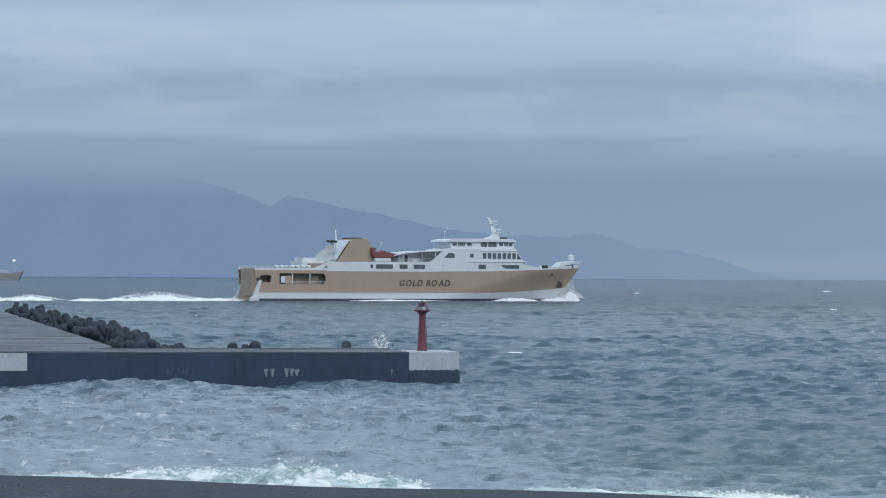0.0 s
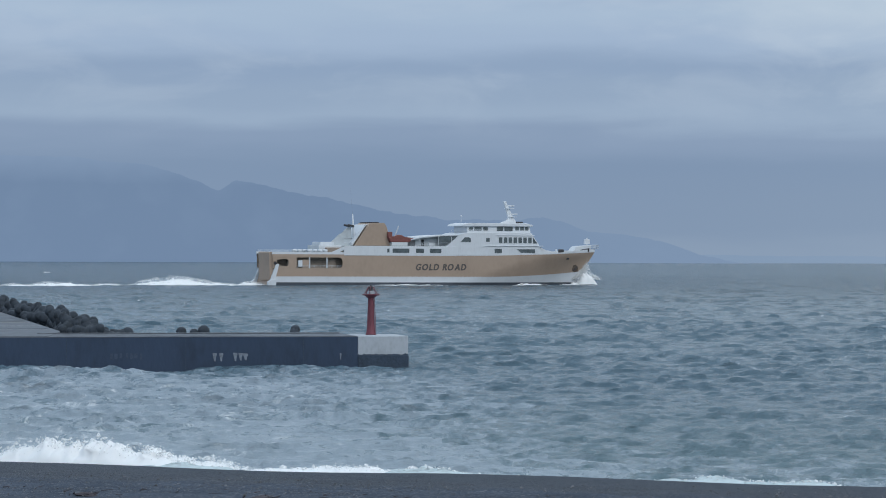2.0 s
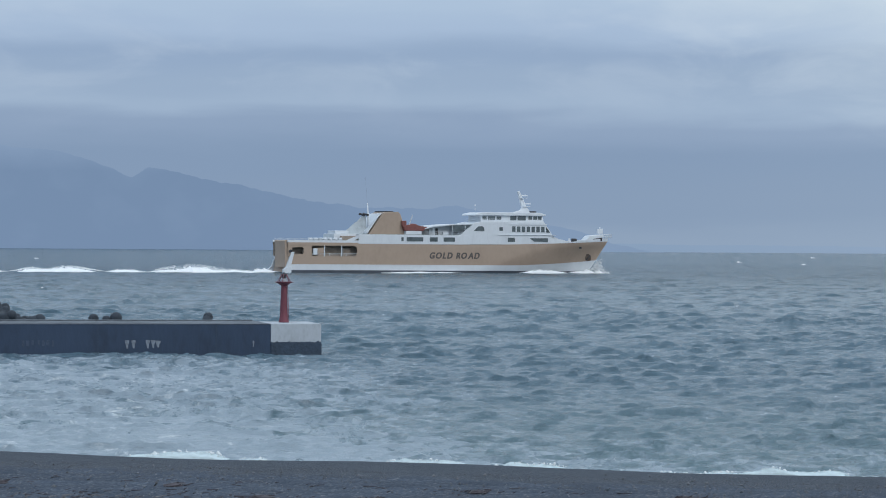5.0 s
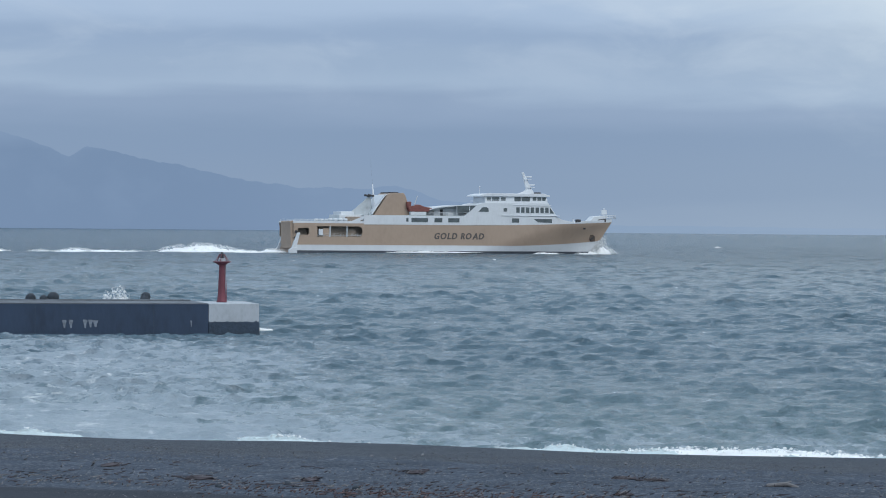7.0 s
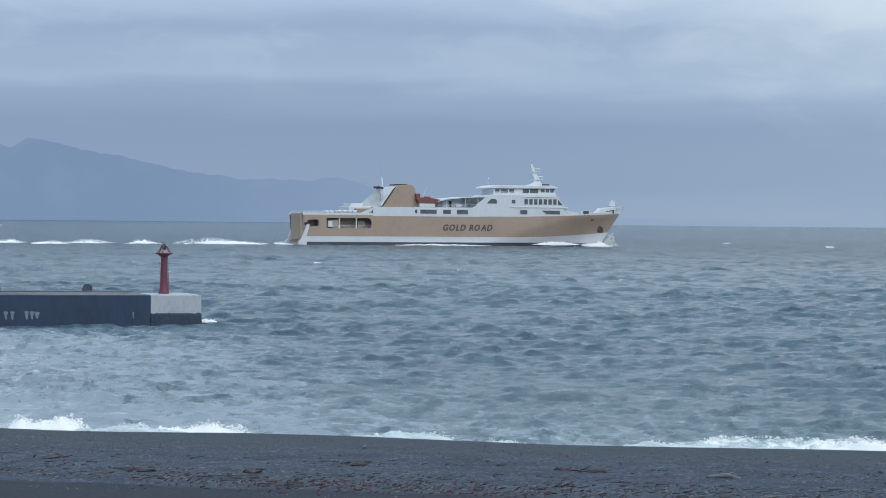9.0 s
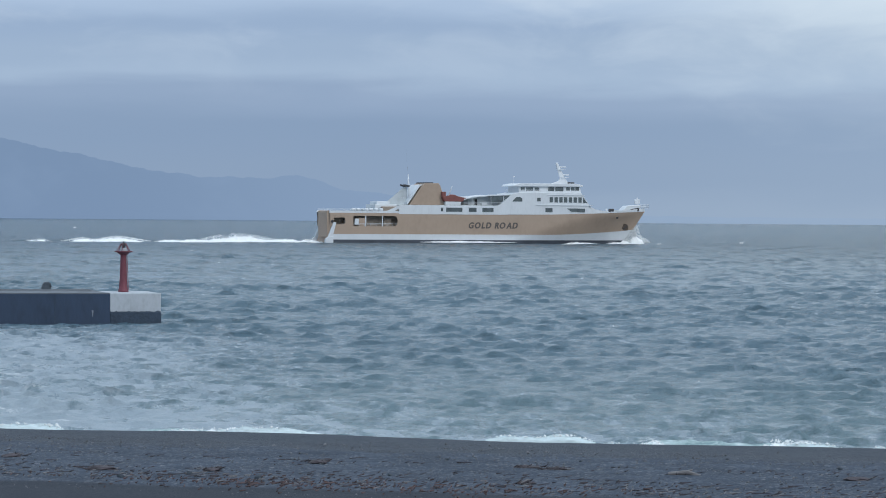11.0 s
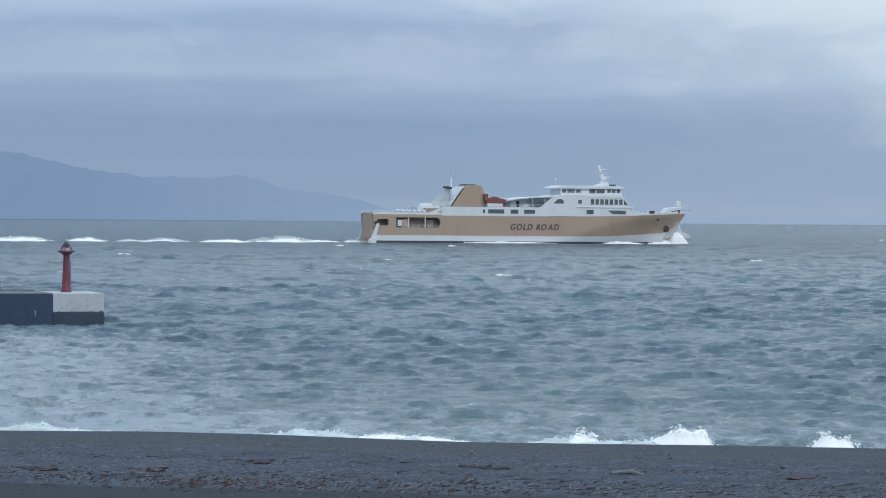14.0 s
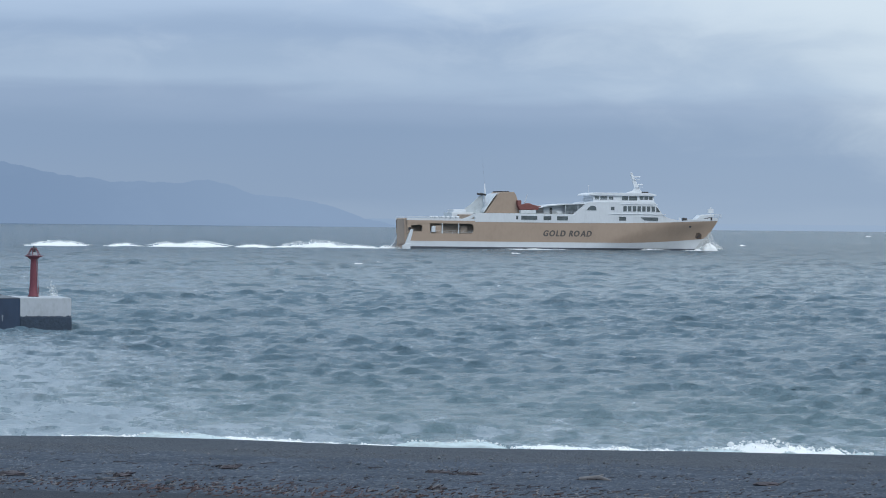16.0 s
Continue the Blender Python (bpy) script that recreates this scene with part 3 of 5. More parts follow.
def hexa(bm, s0, s1, d0, d1, z0, z1, bevel=0.0):
    vs = [bm.verts.new(pier_pt(s, d, z)) for z in (z0, z1) for s, d in ((s0, d0), (s1, d0), (s1, d1), (s0, d1))]
    fs = [bm.faces.new([vs[i] for i in q]) for q in ((0, 1, 2, 3), (7, 6, 5, 4), (0, 4, 5, 1), (1, 5, 6, 2), (2, 6, 7, 3), (3, 7, 4, 0))]
    if bevel:
        bmesh.ops.bevel(bm, geom=list({e for fc in fs for e in fc.edges}), offset=bevel, segments=2, affect="EDGES", profile=0.5)
    return bm


def build_pier():
    q = empty("breakwater", label="long dark concrete breakwater with a white-painted end block", category="breakwater")
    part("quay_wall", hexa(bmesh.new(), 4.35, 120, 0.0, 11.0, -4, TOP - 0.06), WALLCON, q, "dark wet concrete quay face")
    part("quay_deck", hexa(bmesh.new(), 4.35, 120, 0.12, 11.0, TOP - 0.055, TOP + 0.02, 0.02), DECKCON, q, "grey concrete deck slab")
    part("end_block", hexa(bmesh.new(), 0.0, 4.345, -0.04, 7.0, 0.62, TOP + 0.02, 0.05), WHITECON, q, "white-painted end block")
    b = bmesh.new()
    hexa(b, -0.05, 4.345, -0.08, 7.1, -4, 0.60, 0.06)
    part("end_footing", b, ALGAE, q, "algae-stained concrete footing")
    part("painted_panel", hexa(bmesh.new(), 36.6, 45, -0.03, -0.004, 0.65, TOP - 0.08, 0.01), WHITECON, q, "white-painted panel on the quay face")
    part("parapet", hexa(bmesh.new(), 4.6, 31, 8.6, 9.2, TOP + 0.02, TOP + 0.12, 0.03), DECKCON, q, "low concrete kerb")
    # chipped white marks low on the face
    rng = random.Random(4)
    for s0, w, n in ((15.85, 1.1, 2), (13.75, 1.35, 3), (5.75, 0.22, 1)):
        for i in range(n):
            s = s0 + w * i / max(1, n)
            bb = bmesh.new()
            w2, z0, z1 = (0.16 if n == 1 else 0.36 + 0.1 * rng.random()), 0.10 + 0.12 * rng.random(), 0.86 - 0.10 * rng.random()
            ring = [(s + w2 * 0.30, z0), (s + w2 * 0.62, z0 + 0.03), (s + w2 * 0.80, (z0 + z1) / 2), (s + w2, z1 - 0.05), (s + w2 * 0.9, z1), (s + 0.02, z1 - 0.02), (s, z1 - 0.16), (s + w2 * 0.22, (z0 + z1) / 2)]
            a = [bb.verts.new(pier_pt(u, -0.02, z)) for u, z in ring]
            c = [bb.verts.new(pier_pt(u, -0.003, z)) for u, z in ring]
            bb.faces.new(a)
            for k in range(len(ring)):
                m = (k + 1) % len(ring)
                bb.faces.new((a[k], a[m], c[m], c[k]))
            part("tide_mark", bb, CHIPPED, q, "chipped pale patch")
    # faint pale runs where the paint has worn
    for i in range(7):
        s = 22.6 + i * 0.42 + 0.12 * rng.random()
        z1 = 0.88 - 0.1 * rng.random()
        part("worn_streak", hexa(bmesh.new(), s, s + 0.16 + 0.14 * rng.random(), -0.012, -0.003, 0.22 + 0.2 * rng.random(), z1), WORN, q, "faint worn streak")
    # ragged weed line under the white paint
    b = bmesh.new()
    lo, hi = [], []
    for i in range(60):
        s = 0.02 + 4.3 * i / 59
        z = 0.66 + 0.10 * noise.fractal(Vector((s * 2.3, 1.0, 0)), 0.8, 2.0, 4) + (0.05 if i % 7 == 3 else 0)
        lo.append(b.verts.new(pier_pt(s, -0.047, 0.50)))
        hi.append(b.verts.new(pier_pt(s, -0.047, z)))
    for i in range(59):
        b.faces.new((lo[i], lo[i + 1], hi[i + 1], hi[i]))
    part("weed_line", b, ALGAE, q, "ragged dark weed line")
    # expansion joints across the quay face
    for i in range(9):
        s = 9.0 + i * 10.0
        part("joint", hexa(bmesh.new(), s, s + 0.06, -0.012, -0.003, -1, TOP - 0.07), ALGAE, q)
    # the arm that runs back out to sea
    b = bmesh.new()
    fa, fb = pier_pt(119, 0.5, 0), pier_pt(30.5, 0.5, 0)
    arm = [(-29.6, 265.5), (-72.5, 490), (-150, 505), fa[:2], fb[:2]]
    lo = [b.verts.new((x, y, -4)) for x, y in arm]
    hi = [b.verts.new((x, y, TOP + 0.06)) for x, y in arm]
    b.faces.new(hi)
    for i in range(len(arm)):
        j = (i + 1) % len(arm)
        b.faces.new((lo[i], lo[j], hi[j], hi[i]))
    part("arm", b, DECKCON, q, "wide grey concrete apron")
    # seams across the apron
    for i in range(9):
        y = 272 + 3 * i * i
        xr = -29.6 - (y - 265.5) * (42.9 / 224.5) - 0.4
        part("seam", box(bmesh.new(), -140, xr, y, y + 0.5 + 0.12 * i, TOP + 0.064, TOP + 0.075), WALLCON if i % 3 == 1 else CONCRETE, q)
    return q


build_pier()


def build_beacon():
    x, y, _ = pier_pt(2.75, 4.0, 0)
    z = TOP + 0.02
    e = empty("harbour_beacon", pose(x + 0.18, y, z), "faded red harbour light tower on the white quay end", "beacon")
    part("tower", lathe(bmesh.new(), [(0.46, 0), (0.45, 0.08), (0.385, 0.30), (0.335, 0.9), (0.295, 2.0), (0.26, 2.9), (0.25, 3.12), (0.31, 3.25)]), RED, e, smooth=True)
    part("gallery", lathe(bmesh.new(), [(0.34, 3.22), (0.52, 3.38), (0.78, 3.46), (0.79, 3.53), (0.30, 3.54)]), RED, e, "flared red gallery", smooth=True)
    part("lantern_base", lathe(bmesh.new(), [(0.30, 3.54), (0.30, 3.78), (0.22, 3.80)], 16), WHITECON, e, "pale lantern base")
    part("lantern", lathe(bmesh.new(), [(0.15, 3.80), (0.17, 3.95), (0.17, 4.12), (0.10, 4.22), (0.05, 4.36)], 16), DARK, e, "dark lantern")
    for i in range(6):
        a = i * math.pi / 3 + 0.3
        part("guard_bar", tube(bmesh.new(), (0.60 * math.cos(a), 0.60 * math.sin(a), 3.52), (0.20 * math.cos(a), 0.20 * math.sin(a), 4.18), 0.035, n=6), RED, e)
    part("ladder", tube(bmesh.new(), (0.44, -0.16, 0.2), (0.30, -0.12, 3.2), 0.03, n=6), RED, e)
    return e


build_beacon()


def armour_block(seed, r):
    """One rounded four-legged concrete block."""
    rng = random.Random(seed)
    bm = bmesh.new()
    turn = Euler((rng.uniform(0, 6), rng.uniform(0, 6), rng.uniform(0, 6))).to_matrix()
    for d in ((1, 1, 1), (-1, -1, 1), (-1, 1, -1), (1, -1, -1)):
        q = turn @ Vector(d).normalized() * r
        tube(bm, (0, 0, 0), q, r * 0.48, r * 0.36, 9)
        bmesh.ops.create_icosphere(bm, subdivisions=2, radius=r * 0.38, matrix=Matrix.Translation(q))
    bmesh.ops.create_icosphere(bm, subdivisions=2, radius=r * 0.55)
    return mesh_of("armour_block", bm, ROCK, True)


def build_armour():
    rng = random.Random(12)
    meshes = [armour_block(i, 1.0 + 0.09 * i) for i in range(6)]
    a, b = Vector((-27.0, 268.0)), Vector((-71.5, 492.0))
    for i in range(120):
        k = (i / 120) ** 1.0
        p = a.lerp(b, k)
        row = i % 3
        ob = new("armour_block", meshes[rng.randrange(6)])
        ob.matrix_world = pose(p.x + row * 1.7 + rng.uniform(-0.6, 0.6), p.y + rng.uniform(-1.2, 1.2), (1.95, 1.25, 0.45)[row] + rng.uniform(-0.4, 0.7) * (0.4 + 0.6 * min(1, k * 4)), rng.uniform(0, 360), rng.uniform(0, 360), rng.uniform(0, 360))
        tagged(ob, "dark rounded concrete armour block beside the breakwater", "armour block", "armour blocks along the breakwater")
    for s, dd, z in ((17.2, 13.2, 1.25), (18.2, 13.6, 1.0), (16.3, 13.8, 0.95), (8.2, 13.0, 1.45)):
        x, y, _ = pier_pt(s, dd, 0)
        ob = new("armour_block", meshes[rng.randrange(6)])
        ob.matrix_world = pose(x, y, z, rng.uniform(0, 360), rng.uniform(0, 360), rng.uniform(0, 360))
        tagged(ob, "dark concrete armour block showing behind the quay", "armour block", "armour blocks along the breakwater")


build_armour()


# ---- ferry ----
LENGTH, HALF = 113.6, 8.0


def stem_x(z):
    """Where the raked stem stands at height z."""
    return 106.9 + 0.68 * max(-2.0, min(z, 11.2))


def half_beam(u, z):
    """Half the beam at the share u of the length."""
    k = max(0.0, min(1.0, z / 10.0))
    u0 = 0.56 + 0.22 * k
    if u <= u0:
        return HALF
    q = (u - u0) / (1 - u0)
    return max(0.12, HALF * (1 - q ** (1.5 + 0.7 * k)))


def tan_low(x):
    return 2.9 + (0.0 if x < 78 else 1.7 * ((x - 78) / 34) ** 1.7)


def tan_top(x):
    return 9.65 + (0.0 if x < 60 else 1.45 * ((x - 60) / 53) ** 1.6)


def loft(bm, lo, hi, x0, nz=5, nx=70, out=0.0, aft=None, caps=True):
    """Both sides of the hull between the heights lo(x) and hi(x), from x0 to the stem."""
    for side in (-1, 1):
        rows = []
        for j in range(nz + 1):
            r = []
            for i in range(nx + 1):
                g = i / nx
                g = g ** 0.85
                xr = x0 + (113.0 - x0) * g
                z = lo(xr) + (hi(xr) - lo(xr)) * j / nz
                a = x0 if aft is None else aft(z)
                x = a + (stem_x(z) - a) * g
                y = half_beam(x / stem_x(z), z) + out
                r.append(bm.verts.new((x, side * y, z)))
            rows.append(r)
        for a, b in zip(rows, rows[1:]):
            for i in range(nx):
                bm.faces.new((a[i], a[i + 1], b[i + 1], b[i]))
    bmesh.ops.remove_doubles(bm, verts=bm.verts[:], dist=0.001)
    return bm


def deck_plate(bm, zf, x0, x1, inset=0.1, n=40):
    prev = None
    for i in range(n + 1):
        x = x0 + (x1 - x0) * i / n
        z = zf(x)
        y = max(0.05, half_beam(x / stem_x(z), z) - inset)
        cur = (bm.verts.new((x, -y, z)), bm.verts.new((x, y, z)))
        if prev:
            bm.faces.new((prev[0], cur[0], cur[1], prev[1]))
        prev = cur
    return bm


def side_window(parent, pts, y, depth=0.05, name="window", frame_w=0.10):
    """A dark pane with a pale frame on both sides of the ship."""
    for s in (-1, 1):
        ya = s * y
        p = part(name, prism(bmesh.new(), pts, ya - 0.02, ya + s * depth + 0.02 * s), GLASS, parent, "dark glass window")
        cx = sum(a for a, _ in pts) / len(pts)
        cz = sum(b for _, b in pts) / len(pts)
        if frame_w:
            b = bmesh.new()
            for i in range(len(pts)):
                (xa, za), (xb, zb) = pts[i], pts[(i + 1) % len(pts)]
                tube(b, (xa, ya + s * depth, za), (xb, ya + s * depth, zb), frame_w * 0.5, n=4)
            part("window_frame", b, WHITE, p)


def rail(parent, pts, h=1.0, step=1.6, r=0.035, name="railing", mat=None):
    """Posts and two bars along a line."""
    b = bmesh.new()
    for p, q in zip(pts, pts[1:]):
        p, q = Vector(p), Vector(q)
        n = max(1, int((q - p).length / step))
        for i in range(n + 1):
            a = p.lerp(q, i / n)
            tube(b, a, a + Vector((0, 0, h)), r, n=4)
        for k in (0.5, 1.0):
            tube(b, p + Vector((0, 0, h * k)), q + Vector((0, 0, h * k)), r, n=4)
    return part(name, b, mat or WHITE, parent)


def glyph_mesh(text, size, shear):
    cu = bpy.data.curves.new("lettering", "FONT")
    cu.body, cu.size, cu.shear, cu.extrude, cu.offset = text, size, shear, 0.02, 0.072
    cu.space_character, cu.align_x = 1.08, "LEFT"
    ob = new("lettering", cu)
    me = bpy.data.meshes.new_from_object(ob.evaluated_get(bpy.context.evaluated_depsgraph_get()))
    bpy.data.objects.remove(ob)
    bpy.data.curves.remove(cu)
    # painted in broad strokes: the shape and a copy a hand aside
    b = bmesh.new()
    b.from_mesh(me)
    side = bmesh.ops.duplicate(b, geom=b.verts[:] + b.edges[:] + b.faces[:])
    for v in side["geom"]:
        if isinstance(v, bmesh.types.BMVert):
            v.co += Vector((0.14, 0.03, 0.012))
    b.to_mesh(me)
    b.free()
    return me


def build_ferry():
    f = empty("ferry", label="white car ferry with a gold-tan hull, under way", category="ferry")

    def aft(z):
        return -1.2 + 0.50 * max(0.0, z)
    part("antifouling", loft(bmesh.new(), lambda x: -2.0, lambda x: 1.15, 0.0, 2, aft=lambda z: -1.2), ANTIFOUL, f, "dark antifouling band", True)
    part("boot_top", loft(bmesh.new(), lambda x: 1.15, tan_low, 0.0, 4, aft=aft), WHITE, f, "white lower hull band", True)
    part("hull_side", loft(bmesh.new(), tan_low, lambda x: 5.6, 0.0, 4, aft=aft), TAN, f, "gold-tan hull plating", True)
    part("upper_hull", loft(bmesh.new(), lambda x: 5.6, tan_top, 23.6, 6), TAN, f, "gold-tan hull plating", True)
    part("rubbing_strake", loft(bmesh.new(), lambda x: tan_low(x) - 0.12, lambda x: tan_low(x) + 0.10, 1.0, 1, out=0.06), WHITE, f)
    # transom, ramp and sponsons
    b = bmesh.new()
    prism(b, [(-1.2, -2), (0.2, 2.75), (1.55, 5.55), (2.2, 5.55), (2.2, -2)], -7.9, 7.9)
    part("transom", b, TAN, f)
    part("stern_ramp", prism(bmesh.new(), [(-0.95, 1.9), (-1.15, 10.5), (-0.7, 10.75), (-0.2, 10.75), (0.5, 1.9)], -7.4, 3.6, 0.08), TAN, f, "gold-tan stern ramp, raised")
    for s in (-1, 1):
        part("stern_foot", prism(bmesh.new(), [(-2.0, -1), (-1.9, 1.25), (-0.9, 2.0), (0.8, 2.2), (0.8, -1)], s * 8.05 - 0.7, s * 8.05 + 0.7, 0.12), WHITE, f, "white stern fender foot")
        part("quarter_post", prism(bmesh.new(), [(-0.9, 2.0), (0.9, 6.9), (1.9, 6.9), (0.6, 2.0)], s * 7.95 - 0.45, s * 7.95 + 0.45, 0.06), WHITE, f, "pale slanted quarter post")
        part("mooring_winch", tube(bmesh.new(), (0.6, s * 7.2, 7.2), (0.6, s * 8.4, 7.2), 0.5), DARK, f)
    # open mooring deck aft
    part("mooring_deck", box(bmesh.new(), 0.8, 24.5, -7.9, 7.9, 5.52, 5.62), DECK, f)
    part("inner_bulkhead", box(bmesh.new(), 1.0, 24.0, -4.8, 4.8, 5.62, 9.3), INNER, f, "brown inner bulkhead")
    for s in (-1, 1):
        part("aft_side_band", box(bmesh.new(), -0.3, 23.6, s * 7.95 - 0.06, s * 7.95 + 0.06, 9.0, 10.0), TAN, f)
        part("aft_side_panel", box(bmesh.new(), -0.2, 1.2, s * 7.9 - 0.05, s * 7.9 + 0.05, 5.62, 9.0), TAN, f)
        part("aft_side_panel", prism(bmesh.new(), [(1.2, 5.62), (1.2, 6.2), (4.6, 6.2), (5.1, 6.8), (5.1, 8.0), (4.5, 8.5), (1.2, 8.3), (1.2, 9.0), (7.8, 9.0), (7.8, 5.62)], s * 7.9 - 0.05, s * 7.9 + 0.05), TAN, f)
        part("aft_side_panel", box(bmesh.new(), 9.8, 11.9, s * 7.7 - 0.05, s * 7.7 + 0.05, 5.62, 8.3), TAN, f)
        part("locker", box(bmesh.new(), 8.3, 9.7, s * 7.75 - 0.3, s * 7.75 + 0.3, 6.1, 8.1, 0.05), WHITE, f, "white deck locker")
        for x in (12.1, 17.9):
            part("pillar", box(bmesh.new(), x - 0.16, x + 0.16, s * 7.9 - 0.12, s * 7.9 + 0.12, 5.55, 9.05), WHITE, f)
        part("opening_rim", prism(bmesh.new(), [(22.2, 9.0), (23.7, 9.0), (23.7, 5.6), (22.2, 5.6), (22.9, 6.1), (23.2, 7.3), (22.9, 8.5)], s * 7.97 - 0.05, s * 7.97 + 0.05), TAN, f)
        rail(f, [(8.0, s * 7.9, 5.6), (23.4, s * 7.9, 5.6)], 0.9, 1.9)
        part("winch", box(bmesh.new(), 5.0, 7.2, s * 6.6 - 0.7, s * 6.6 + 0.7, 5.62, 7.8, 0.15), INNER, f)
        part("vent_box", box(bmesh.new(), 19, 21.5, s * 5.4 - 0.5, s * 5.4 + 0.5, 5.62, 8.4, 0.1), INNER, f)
    part("aft_deck", box(bmesh.new(), -0.4, 24, -7.9, 7.9, 9.9, 10.12), DECK, f)
    part("aft_bulwark", box(bmesh.new(), -0.4, 23.6, -8.0, -7.85, 10.0, 10.75), WHITE, f, "white bulwark")
    part("aft_bulwark", box(bmesh.new(), -0.4, 23.6, 7.85, 8.0, 10.0, 10.75), WHITE, f, "white bulwark")
    for s in (-1, 1):
        for x in (12.3, 14.0, 15.7, 17.4):
            part("life_raft", tube(bmesh.new(), (x - 0.65, s * 7.5, 11.1), (x + 0.65, s * 7.5, 11.1), 0.48, n=12), WHITE, f, "white life raft canister", True)
        rail(f, [(0, s * 7.7, 10.7), (11.5, s * 7.7, 10.7)], 0.6, 2.2)
        part("stair_wing", prism(bmesh.new(), [(17.6, 10.0), (23.4, 12.4), (23.7, 12.4), (23.7, 11.5), (20.6, 10.0)], s * 7.8 - 0.06, s * 7.8 + 0.06), WHITE, f)
    part("engine_casing", box(bmesh.new(), 16.0, 27, -5.5, 5.5, 10.1, 12.9, 0.1), WHITE, f)
    # box in the darkened colour, put in for shade behind the stair wings
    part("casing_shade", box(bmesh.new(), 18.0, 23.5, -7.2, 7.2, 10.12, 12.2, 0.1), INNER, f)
    # first tier
    part("lower_tier", box(bmesh.new(), 23.6, 62.0, -7.95, 7.95, 9.67, 12.75, 0.06), WHITE, f, "long white passenger tier")
    part("tier_deck", box(bmesh.new(), 23.7, 62.0, -7.8, 7.8, 12.76, 12.84), DECK, f)
    for x0, x1 in ((40.0, 45.8), (48.0, 50.8), (52.8, 56.8)):
        side_window(f, [(x0, 10.55), (x1, 10.55), (x1, 12.0), (x0, 12.0)], 7.95)
    side_window(f, [(38.2, 10.7), (39.0, 10.7), (39.0, 11.95), (38.2, 11.95)], 7.95, name="door", frame_w=0.06)
    # accommodation block and wheelhouse
    block = [(58.6, 9.7), (58.6, 12.7), (62.0, 15.4), (63.6, 16.8), (66.0, 17.25), (88.3, 17.25), (89.2, 15.9), (91.2, 13.1), (91.2, 9.9)]
    part("accommodation", prism(bmesh.new(), block, -7.9, 7.9, 0.08), WHITE, f, "white accommodation block")
    part("front_slope", prism(bmesh.new(), [(91.1, 9.9), (91.1, 13.1), (93.8, 11.7), (98.5, 10.9), (98.5, 10.1)], -6.9, 6.9, 0.06), WHITE, f)
    part("bridge_wing_deck", box(bmesh.new(), 71.8, 92.3, -8.15, 8.15, 12.9, 13.12, 0.05), WHITE, f, "thin white deck ledge")
    part("bridge_ledge", box(bmesh.new(), 76.0, 89.3, -8.1, 8.1, 16.35, 16.55, 0.04), WHITE, f)
    part("wheelhouse", prism(bmesh.new(), [(66.6, 17.2), (66.6, 19.4), (88.6, 19.4), (89.0, 17.2)], -5.6, 5.6, 0.05), WHITE, f, "white wheelhouse")
    part("roof", prism(bmesh.new(), [(64.4, 19.3), (64.9, 19.9), (67.2, 20.35), (87.2, 20.4), (89.4, 19.85), (89.4, 19.35)], -6.4, 6.4, 0.12), WHITE, f, "white overhanging roof")
    for x0, x1, z0, z1 in ((66.5, 68.0, 17.6, 18.7), (68.4, 71.0, 17.55, 18.75), (71.5, 73.2, 17.6, 18.7), (76.3, 78.6, 17.45, 18.9), (78.9, 81.9, 17.45, 18.9), (82.8, 84.2, 17.7, 18.85), (84.5, 85.9, 17.7, 18.85), (86.2, 87.5, 17.7, 18.85)):
        side_window(f, [(x0 + 0.7, z0 + 0.35), (x1 + 0.7, z0 + 0.35), (x1 + 0.7, z1 + 0.35), (x0 + 0.7, z1 + 0.35)], 5.6, frame_w=0.08)
    rail(f, [(66.5, -7.6, 17.3), (76, -7.6, 17.3)], 0.9, 2.0)
    rail(f, [(66.5, 7.6, 17.3), (76, 7.6, 17.3)], 0.9, 2.0)
    side_window(f, [(63.3, 14.15), (67.1, 14.15), (67.0, 15.3), (66.3, 15.75), (64.9, 15.75)], 7.9)
    side_window(f, [(72.3, 14.3), (73.6, 14.3), (73.6, 15.5), (72.3, 15.5)], 7.9, frame_w=0.06)
    for i in range(7):
        x = 76.8 + i * 1.72
        side_window(f, [(x, 13.95), (x + 1.25, 13.95), (x + 1.25, 15.8), (x, 15.8)], 7.9, frame_w=0.08)
    side_window(f, [(88.85, 13.85), (90.4, 13.85), (89.0, 15.6), (88.85, 15.6)], 7.9, frame_w=0.06)
    side_window(f, [(75.3, 10.65), (77.9, 10.65), (77.9, 12.1), (75.3, 12.1)], 7.9)
    side_window(f, [(83.0, 12.0), (84.6, 10.8), (89.6, 10.65), (89.6, 12.0)], 7.9)
    # promenade under the awning
    part("awning", prism(bmesh.new(), [(46.5, 14.9), (50, 15.75), (56.2, 16.3), (63.4, 16.55), (63.4, 16.3), (56.2, 15.95), (50, 15.4), (46.5, 14.6)], -7.4, 7.4), WHITE, f, "curved white awning")
    part("lounge", box(bmesh.new(), 49.0, 61.5, -4.5, 4.5, 12.84, 15.7), WHITE, f)
    for x in (49.5, 56.1, 60.6):
        for s in (-1, 1):
            part("awning_post", tube(bmesh.new(), (x, s * 7.2, 12.84), (x, s * 7.2, 15.9), 0.10, n=6), WHITE, f)
